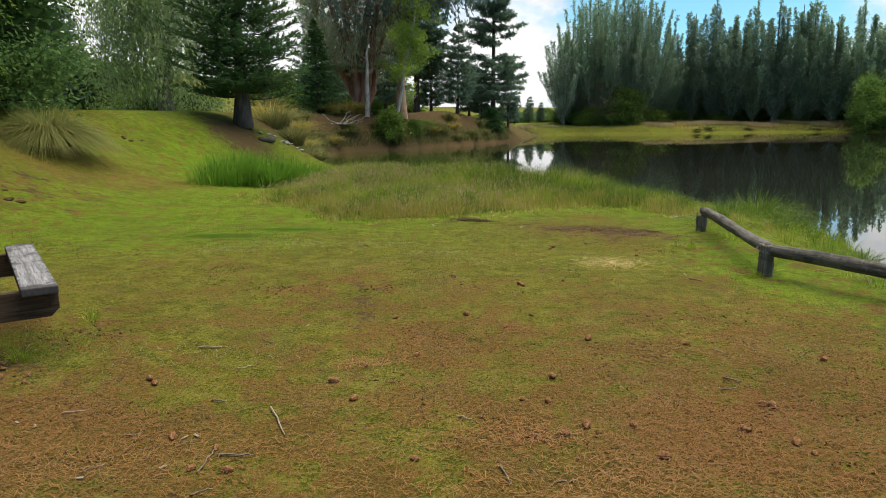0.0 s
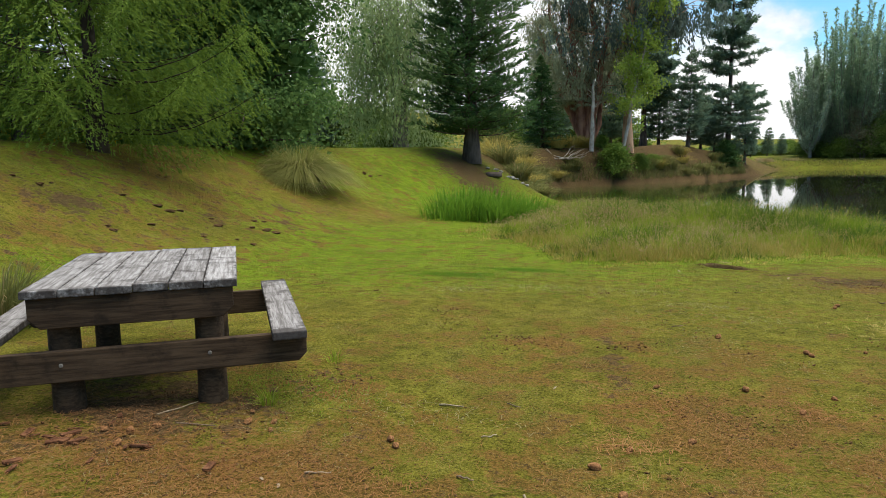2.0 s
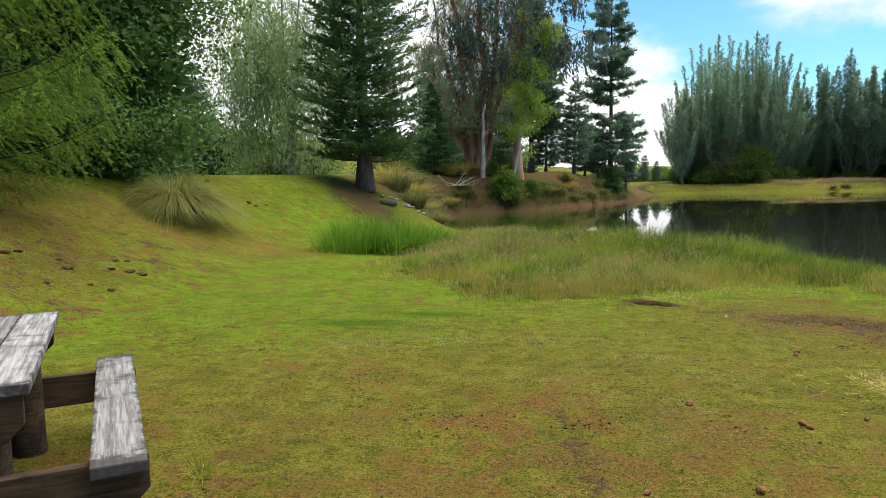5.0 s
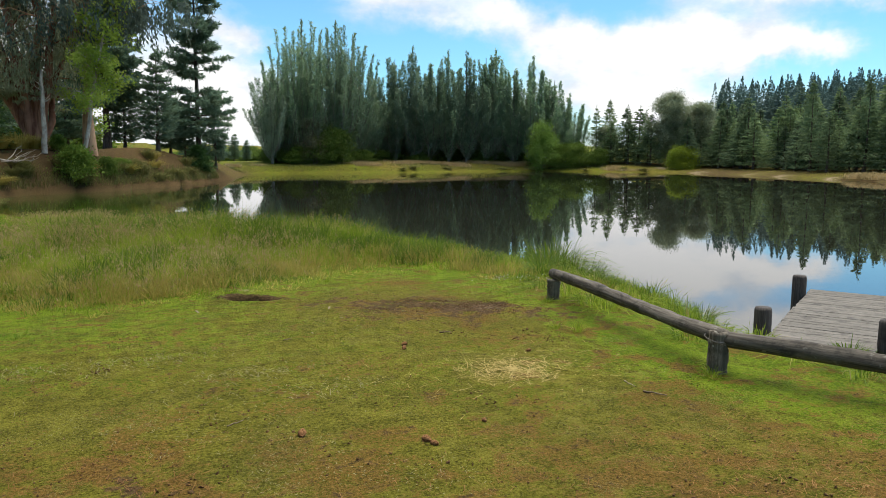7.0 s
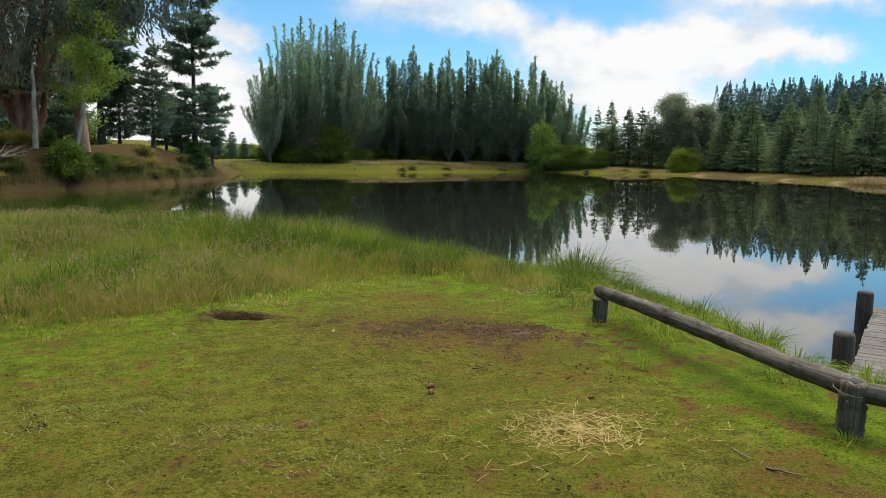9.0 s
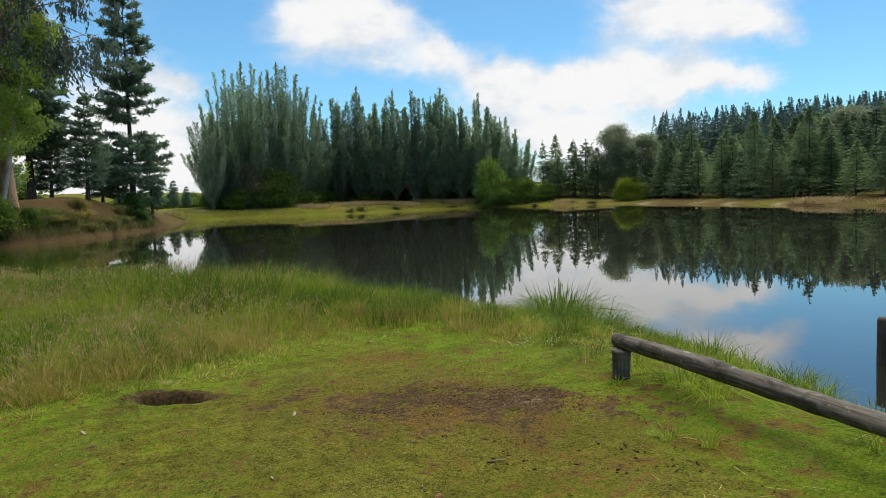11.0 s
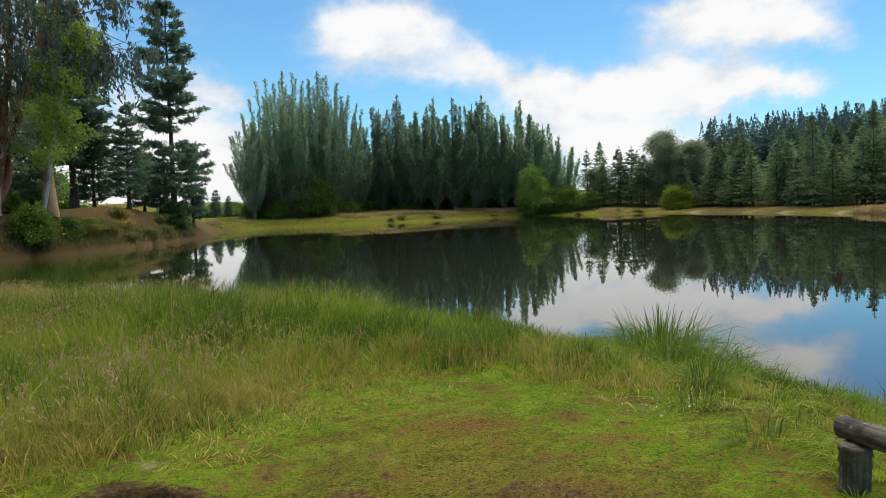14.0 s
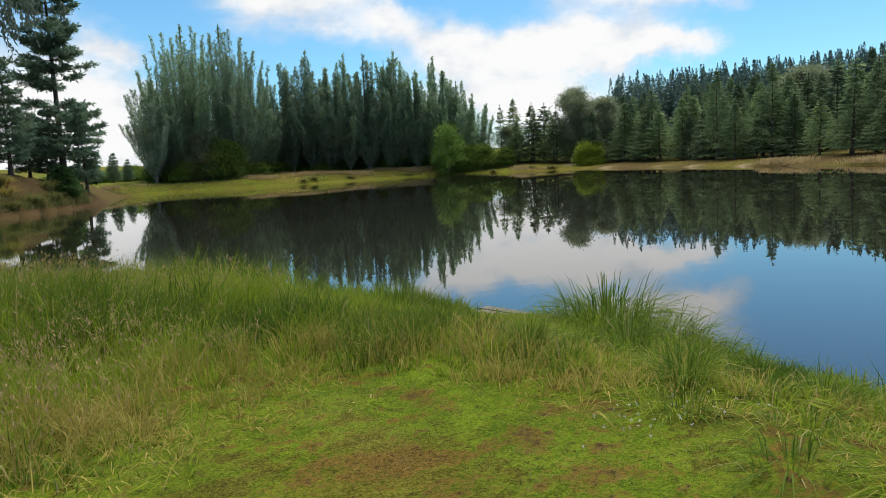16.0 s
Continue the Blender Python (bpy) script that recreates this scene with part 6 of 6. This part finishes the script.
def build_litter():
    rng = np.random.default_rng(31)
    h = Heap()
    p = scatter(rng, 34000, -4.5, 4.2, 1.2, 8.0, lambda x, y: np.clip(bare(x, y)[0] - 0.15, 0.02, 1) ** 1.3 * smooth(9, 2, y))
    h.add(*straws(rng, p, 0.055, 0.0020))
    for x, y, r, n in ((0.93, 2.72, 0.16, 260), (0.0, 3.74, 0.13, 150), (0.95, 4.55, 0.16, 180), (2.2, 3.05, 0.2, 220), (-2.6, 2.9, 0.35, 420), (-0.6, 2.4, 0.2, 120), (1.9, 2.6, 0.3, 260), (1.3, 7.4, 0.3, 160), (0.2, 4.3, 0.2, 120)):
        h.add(*straws(rng, rng.normal(0, r, (n, 2)) * np.array([1.0, 0.6]) + np.array([x, y]), 0.06, 0.003, 0.15))
    tagged(new("needle_litter", h.mesh("needle_litter", NEEDLE)), "reddish-brown fallen pine needles on the lawn", "needles", kind="stuff")
    h = Heap()
    ang = rng.uniform(0, 2 * np.pi, 440)
    rad = np.abs(rng.normal(0.17, 0.10, 440))
    p = np.stack([np.cos(ang) * rad * 1.25, np.sin(ang) * rad], 1) + np.array([2.2, 6.88])
    h.add(*straws(rng, p, 0.11, 0.0028, 0.16))
    p = rng.normal(0, 1, (160, 2)) * np.array([0.42, 0.26]) + np.array([2.15, 6.9])
    h.add(*straws(rng, p, 0.09, 0.0026, 0.08))
    tagged(new("straw", h.mesh("straw", STRAW)), "small scatter of pale yellow straw on the lawn", "straw", kind="stuff")
    h = Heap()
    p = rng.normal(0, 1, (44, 2)) * np.array([0.30, 0.13]) + np.array([4.25, 10.7])
    at = np.stack([p[:, 0], p[:, 1], land(p[:, 0], p[:, 1]) + 0.035 + rng.uniform(0, 0.03, 44)], 1)
    h.add(*leaves(rng, np.repeat(at, 7, 0), np.tile([0, 0, 0.2], (308, 1)), 0.012, 0.007, 1.0))
    tagged(new("clover_flowers", h.mesh("clover_flowers", CLOVER)), "patch of small white clover flowers in the grass", "flowers", kind="stuff")


def lumps(rng, xy, size, flat=0.6):
    """Small angular lumps that lie on the ground: skewed octahedra."""
    n = len(xy)
    c = np.stack([xy[:, 0], xy[:, 1], land(xy[:, 0], xy[:, 1]) + 0.25 * size], 1)
    r = (size * rng.uniform(0.5, 1.5, n))[:, None]
    ax = rng.normal(0, 1, (n, 2, 3))
    u = unit(ax[:, 0]) * r * 1.3
    v = unit(np.cross(ax[:, 0], ax[:, 1])) * r * 0.8
    w = unit(np.cross(u, v)) * r * flat
    V = np.stack([c + u, c - u, c + v, c - v, c + w, c - w], 1) * 1.0
    i = np.arange(n)[:, None] * 6
    t = np.concatenate([i + np.array([[a, b, d]]) for a, b, d in ((0, 2, 4), (2, 1, 4), (1, 3, 4), (3, 0, 4), (2, 0, 5), (1, 2, 5), (3, 1, 5), (0, 3, 5))])
    return V.reshape(-1, 3), None, t


def build_crumbs():
    rng = np.random.default_rng(55)
    h = Heap()
    keep = lambda x, y: np.clip(0.06 + 0.5 * smooth(0.35, 0.75, bare(x, y)[0]) + 0.9 * smooth(0.2, 0.7, bare(x, y)[1]), 0, 1) * smooth(0.3, 0.9, wave(x, y, 0.22, 3.0) + wave(x, y, 0.09, 7.0) + 0.55)
    p = scatter(rng, 6500, -5, 3.6, 1.5, 11.5, keep)
    h.add(*lumps(rng, p, 0.0065))
    p = scatter(rng, 190, 1.3, 3.6, 8.2, 10.3, lambda x, y: smooth(0.3, 0.9, bare(x, y)[1]))
    h.add(*lumps(rng, p, 0.008))
    p = scatter(rng, 90, 0.2, 1.5, 10.2, 11.3, lambda x, y: smooth(0.4, 0.9, bare(x, y)[1]))
    h.add(*lumps(rng, p, 0.008))
    p = scatter(rng, 700, -10.5, -5.0, 6, 16, lambda x, y: smooth(0.1, 0.8, wave(x, y, 0.5, 3.0)))
    h.add(*lumps(rng, p, 0.010))
    p = scatter(rng, 600, -5, 3.6, 1.6, 9.0, lambda x, y: smooth(0.45, 0.9, wave(x, y, 0.3, 5.0) + 0.5 * wave(x, y, 0.11, 2.0)))
    h.add(*lumps(rng, p, 0.010, 0.45))
    for x, y, r, n in ((-0.95, 5.7, 0.2, 26), (-0.25, 5.75, 0.18, 26), (-2.75, 3.2, 0.4, 150), (-2.1, 4.25, 0.16, 36), (-1.8, 6.8, 0.15, 14)):
        h.add(*lumps(rng, rng.normal(0, r, (n, 2)) * np.array([1.0, 0.6]) + np.array([x, y]), 0.011, 0.5))
    tagged(new("soil_crumbs", h.mesh("soil_crumbs", CLOD)), "small dark crumbs of soil and bark on the lawn", "soil", kind="stuff")
    h = Heap()
    p = scatter(rng, 3500, -5, 3.6, 1.5, 10.0, lambda x, y: smooth(0.2, 0.9, wave(x, y, 0.5, 12.0) + 0.5 * wave(x, y, 0.15, 2.0)))
    h.add(*straws(rng, p, 0.016, 0.003, 0.3))
    for x, y, n in ((-1.4, 8.15, 260), (-0.33, 8.15, 260), (0.5, 7.5, 220), (0.7, 7.0, 160), (-2.2, 7.8, 200), (-1.1, 3.9, 120)):
        h.add(*straws(rng, rng.normal(0, 1, (n, 2)) * np.array([0.3, 0.12]) + np.array([x, y]), 0.03, 0.004, 0.4))
    tagged(new("dry_flecks", h.mesh("dry_flecks", PALE_BIT)), "pale dry flecks of dead grass on the turf", "dead grass", kind="stuff")


def cone_mesh(seed):
    """An egg-shaped cone with rows of raised scales."""
    rng = np.random.default_rng(seed)
    n, k = 10, 9
    t = np.linspace(0.02, 0.98, k)
    V = []
    for i, s in enumerate(t):
        r = 0.026 * np.sin(np.pi * s ** 0.8) ** 0.75 + 0.003
        for j in range(n):
            a = 2 * np.pi * (j + 0.5 * (i % 2)) / n
            rr = r * (1.18 if (i + j) % 2 else 0.88) * rng.uniform(0.95, 1.05)
            V.append((0.075 * (s - 0.5), rr * np.cos(a), rr * np.sin(a)))
    idx = np.arange(k * n).reshape(k, n)
    q = np.stack([idx[:-1], np.roll(idx[:-1], -1, 1), np.roll(idx[1:], -1, 1), idx[1:]], -1).reshape(-1, 4)
    tri = [(0, j, j + 1) for j in range(1, n - 1)] + [(k * n - 1, k * n - 1 - j, k * n - 2 - j) for j in range(1, n - 1)]
    return mesh_of("pine_cone", V, q, tri, (CONE,))


CONES = [(0.0, 3.7), (0.31, 3.9), (-0.15, 3.43), (0.39, 2.46), (0.93, 4.53), (1.15, 5.9), (1.15, 4.84), (1.66, 7.75), (1.14, 3.49), (0.93, 3.15), (1.07, 3.12), (1.22, 2.81), (1.45, 2.81), (0.94, 2.69),
         (1.1, 2.71), (1.48, 4.22), (2.2, 3.08), (2.24, 3.06), (1.98, 2.77), (2.17, 2.64), (2.2, 2.53), (-0.55, 2.57), (-0.42, 2.35), (-0.59, 2.37), (-0.8, 2.68), (0.64, 4.88), (0.09, 4.79), (2.87, 3.78)]
CONES_FAR = [(1.51, 2.49), (0.01, 3.17), (-1.96, 3.41), (-2.15, 3.48), (-1.25, 3.45), (2.12, 4.1), (-2.81, 2.78), (-2.72, 2.93), (-2.53, 2.83), (-2.58, 2.97), (-2.5, 3.08), (-2.09, 3.35), (-1.92, 3.31), (-1.19, 3.38),
             (1.57, 6.05), (1.17, 5.84), (2.57, 7.3), (1.7, 7.86), (0.53, 6.24)]
STICKS = [(-1.18, 4.05, -1.02, 4.05), (-0.78, 4.2, -0.68, 4.14), (-0.77, 3.14, -0.68, 3.12), (-1.49, 2.94, -1.36, 2.97), (-0.55, 2.33, -0.55, 2.54), (-0.52, 2.5, -0.35, 2.49), (-0.78, 3.64, -0.72, 3.68), (-1.05, 2.69, -0.97, 2.71),
          (-1.07, 2.33, -0.99, 2.4), (-0.42, 3.05, -0.26, 2.71), (2.13, 3.47, 2.2, 3.4), (2.05, 3.28, 2.16, 3.32)]
STICKS_FAR = [(2.25, 3.98, 2.3, 3.89), (1.01, 2.26, 1.07, 2.27), (0.77, 2.4, 0.81, 2.23), (0.58, 2.93, 0.65, 2.89), (-0.5, 2.15, -0.44, 2.18), (0.15, 6.52, 0.25, 6.57), (2.8, 6.35, 2.78, 6.21), (0.79, 8.39, 0.86, 8.42),
              (2.13, 8.14, 2.23, 8.11), (-2.62, 3.22, -2.52, 3.46), (-2.45, 3.18, -2.2, 3.2), (2.78, 6.12, 2.86, 5.98)]
CHIPS = [(-0.74, 2.68), (-0.69, 2.7), (-0.72, 2.38), (-1.04, 2.28), (-1.64, 2.8), (-1.53, 2.77), (-0.55, 4.58), (1.48, 9.65), (1.07, 8.54), (1.46, 9.06), (0.18, 10.11)]


def build_small():
    rng = np.random.default_rng(12)
    meshes = [cone_mesh(k) for k in range(3)]
    for k, (x, y) in enumerate(CONES + CONES_FAR):
        o = new("pine_cone", meshes[k % 3])
        s = rng.uniform(0.45, 0.75)
        o.matrix_world = pose(x, y, ground_at(x, y) + 0.017 * s, rng.uniform(0, 360), rng.uniform(-15, 15), rng.uniform(0, 360)) @ Matrix.Diagonal((s * 1.35, s, s, 1))
        tagged(o, "brown fallen pine cone lying on the lawn", "pine cone", "pine cones")
    for k, (ax, ay, bx, by) in enumerate(STICKS + STICKS_FAR):
        ln = max(0.09, math.hypot(bx - ax, by - ay))
        p = bent(rng, (-ln / 2, 0, 0), (ln / 2, 0, 0.004), 0, 6, 0.003)
        v, q = tube(p, np.linspace(0.0055, 0.003, 6) * rng.uniform(0.7, 1.2), 6)
        n = len(v)
        tri = [(0, i + 1, i) for i in range(1, 5)] + [(n - 6, n - 6 + i, n - 5 + i) for i in range(1, 5)]
        o = new("stick", mesh_of("stick", v, q, tri, (STICK if k % 3 else PALE,), True))
        x, y = (ax + bx) / 2, (ay + by) / 2
        o.matrix_world = pose(x, y, ground_at(x, y) + 0.008, 0, 0, math.degrees(math.atan2(by - ay, bx - ax)))
        tagged(o, "thin broken stick lying on the lawn", "stick", "fallen sticks")
    for k, (x, y) in enumerate(CHIPS):
        big = 1.6 if (x, y) in ((1.48, 9.65), (0.18, 10.11)) else 1.0
        bm = box(bmesh.new(), (0.036, 0.015, 0.004), (0, 0, 0), None, 0.002)
        for v in bm.verts:
            v.co.y *= 1 - 7 * abs(v.co.x)
            v.co.z += 3.0 * v.co.x ** 2
            v.co *= big
        me = bpy.data.meshes.new("wood_chip")
        bm.to_mesh(me)
        bm.free()
        me.materials.append(PALE)
        o = new("wood_chip", me)
        o.matrix_world = pose(x, y, ground_at(x, y) + 0.009, rng.uniform(-12, 12), rng.uniform(-12, 12), rng.uniform(0, 360))
        tagged(o, "pale curled wood chip on the grass", "wood chip", "wood chips")

    # broken bark on the bare soil before the table
    for k in range(26):
        bm = box(bmesh.new(), (0.09, 0.035, 0.014), (0, 0, 0), None, 0.004)
        for v in bm.verts:
            v.co.z += 0.3 * v.co.y ** 2 / 0.035 + 0.004 * noise.noise(v.co * 60 + Vector((k, 0, 0)))
            v.co.y *= 1 + 0.6 * noise.noise(Vector((v.co.x * 20, k * 3.1, 0)))
        me = bpy.data.meshes.new("bark_piece")
        bm.to_mesh(me)
        bm.free()
        me.materials.append(FLAKE)
        x, y = -2.95 + rng.normal(0, 0.38), 2.75 + rng.normal(0, 0.18)
        o = new("bark_piece", me)
        s = rng.uniform(0.5, 1.2)
        o.matrix_world = pose(x, y, ground_at(x, y) + 0.012, rng.uniform(-15, 15), rng.uniform(-10, 10), rng.uniform(0, 360)) @ Matrix.Diagonal((s, s, s, 1))
        tagged(o, "reddish-brown flake of broken bark on bare soil", "bark", "bark by the table")

    # a plank afloat at the water's edge
    t = thing("plank", pose(6.77, 15.56, WATER_Z + 0.03, 0, 1.5, 97), "two grey weathered planks afloat at the water's edge", "plank")
    for dy, ln in ((-0.11, 1.5), (0.10, 1.2)):
        o = part("board", box(bmesh.new(), (ln, 0.17, 0.04), (0, 0, 0), None, 0.006), WOOD_DECK, t)
        o.location = (0.1 * dy, dy, 0.0)

    # stones and a cut log at the foot of the pine, dead wood on the bank
    for k in range(9):
        bm = bmesh.new()
        bmesh.ops.create_icosphere(bm, subdivisions=2, radius=1.0)
        for v in bm.verts:
            v.co *= 1 + 0.25 * noise.noise(v.co * 1.3 + Vector((k * 7.1, 0, 0)))
        me = bpy.data.meshes.new("stone")
        bm.to_mesh(me)
        bm.free()
        me.materials.append(STONE)
        x, y = -6.9 + rng.uniform(-0.9, 1.1), 27.6 + rng.uniform(-0.6, 0.6)
        o = new("stone", me)
        s = rng.uniform(0.05, 0.11)
        o.matrix_world = pose(x, y, ground_at(x, y) + s * 0.2, 0, 0, rng.uniform(0, 360)) @ Matrix.Diagonal((s * 1.5, s, s * 0.6, 1))
        tagged(o, "pale flat stone on bare earth", "stone", "stones on the mound")
    clod = []
    for k in range(3):
        bm = bmesh.new()
        bmesh.ops.create_icosphere(bm, subdivisions=2, radius=1.0)
        for v in bm.verts:
            v.co *= 1 + 0.7 * noise.noise(v.co * 1.9 + Vector((k * 5.3, 3, 0)))
            v.co.z *= 0.45
        me = bpy.data.meshes.new("soil_clod")
        bm.to_mesh(me)
        bm.free()
        me.materials.append(CLOD)
        clod.append(me)
    for k, (x, y) in enumerate(((-10.27, 12.74), (-9.56, 11.51), (-8.77, 9.52), (-7.8, 9.08), (-8.21, 10.0), (-7.72, 11.79), (-7.66, 12.01), (-7.12, 11.57), (-6.75, 10.29), (-7.65, 10.55), (-7.28, 9.68), (-7.03, 10.23), (-9.66, 19.68), (-9.53, 20.58),
                                (-9.16, 21.02), (-7.84, 8.23), (-9.37, 8.01), (-9.15, 8.49), (-7.45, 11.3), (-7.9, 10.7))):
        for j in range(rng.integers(1, 4)):
            o = new("soil_clod", clod[(k + j) % 3])
            s = rng.uniform(0.03, 0.075)
            cx, cy = x + rng.normal(0, 0.12) * (j > 0), y + rng.normal(0, 0.12) * (j > 0)
            o.matrix_world = pose(cx, cy, ground_at(cx, cy) + 0.005, 0, 0, rng.uniform(0, 360)) @ Matrix.Diagonal((s * 1.4, s, s, 1))
            tagged(o, "dark crumbled clod of turned soil on the grassy bank", "soil clod", "clods on the bank")
    t = thing("cut_log", pose(-6.75, 26.3, ground_at(-6.75, 26.3) + 0.08, 0, 90, 35), "short dark cut log lying beside the pine", "log")
    v, q = tube([(0, 0, z) for z in (-0.3, -0.1, 0.1, 0.3)], [0.11, 0.12, 0.115, 0.11], 12)
    n = len(v)
    part("wood", mesh_of("wood", v, q, [(0, i + 1, i) for i in range(1, 11)] + [(n - 12, n - 12 + i, n - 11 + i) for i in range(1, 11)], (BARK_DARK,), True), BARK_DARK, t)
    t = thing("dead_branch", pose(-9.0, 54.6, ground_at(-9.0, 54.6) + 0.1), "bleached dead branches piled on the earth bank", "dead wood")
    for k in range(16):
        a = rng.uniform(-0.5, 0.7) + (3.14 if k % 2 else 0)
        ln = rng.uniform(1.0, 2.6)
        v, q = tube(bent(rng, (rng.normal(0, 0.4), rng.normal(0, 0.3), 0), (math.cos(a) * ln, math.sin(a) * ln * 0.5, rng.uniform(0.1, 1.1)), 0.1, 6, 0.08), np.linspace(0.05, 0.012, 6), 5)
        part("branch", mesh_of("branch", v, q, None, (BARK_PALE,), True), BARK_PALE, t)
    # weeds at the landward end of the jetty
    for k, (x, y, r) in enumerate(((6.2, 7.25, 0.2), (6.42, 6.95, 0.16), (6.5, 6.5, 0.2))):
        tuft("weed", 200 + k, x, y, 110, r, 0.38 if k < 2 else 0.2, 0.02, GRASS_SEDGE, "dark green weed beside the jetty", 0.9, "weeds by the jetty")
    rng2 = np.random.default_rng(4)
    for k, (x, y) in enumerate(((-0.98, 11.35), (-2.2, 4.6), (-2.15, 3.65), (3.75, 8.98), (3.95, 9.2), (3.45, 6.2), (3.66, 6.4), (3.2, 7.9), (3.3, 7.7))):
        tuft("grass_tuft", 220 + k, x, y, 60, 0.10, 0.12 + 0.06 * rng2.random(), 0.005, GRASS_TALL, "small tuft of longer green grass", 0.9, "tufts on the lawn")
    for k in range(70):
        y = rng2.uniform(4.2, 12.6)
        edge = float(np.interp(y, SHORE[2:12, 1], SHORE[2:12, 0]))
        x = edge - 0.25 - 2.0 * rng2.random() ** 1.4
        if x < 3.95:
            continue
        h = 0.16 + 0.26 * rng2.random() * min(1.0, 0.6 / (edge - x) + 0.3)
        tuft("grass_tuft", 300 + k, x, y, 90, 0.16 + 0.1 * rng2.random(), h, 0.007, GRASS_TALL if k % 3 else GRASS_SEDGE, "loose tuft of long green grass on the slope to the pond", 1.0, "tufts by the water", wide=0.8, fall=0.3)


build_litter()
build_crumbs()
build_small()
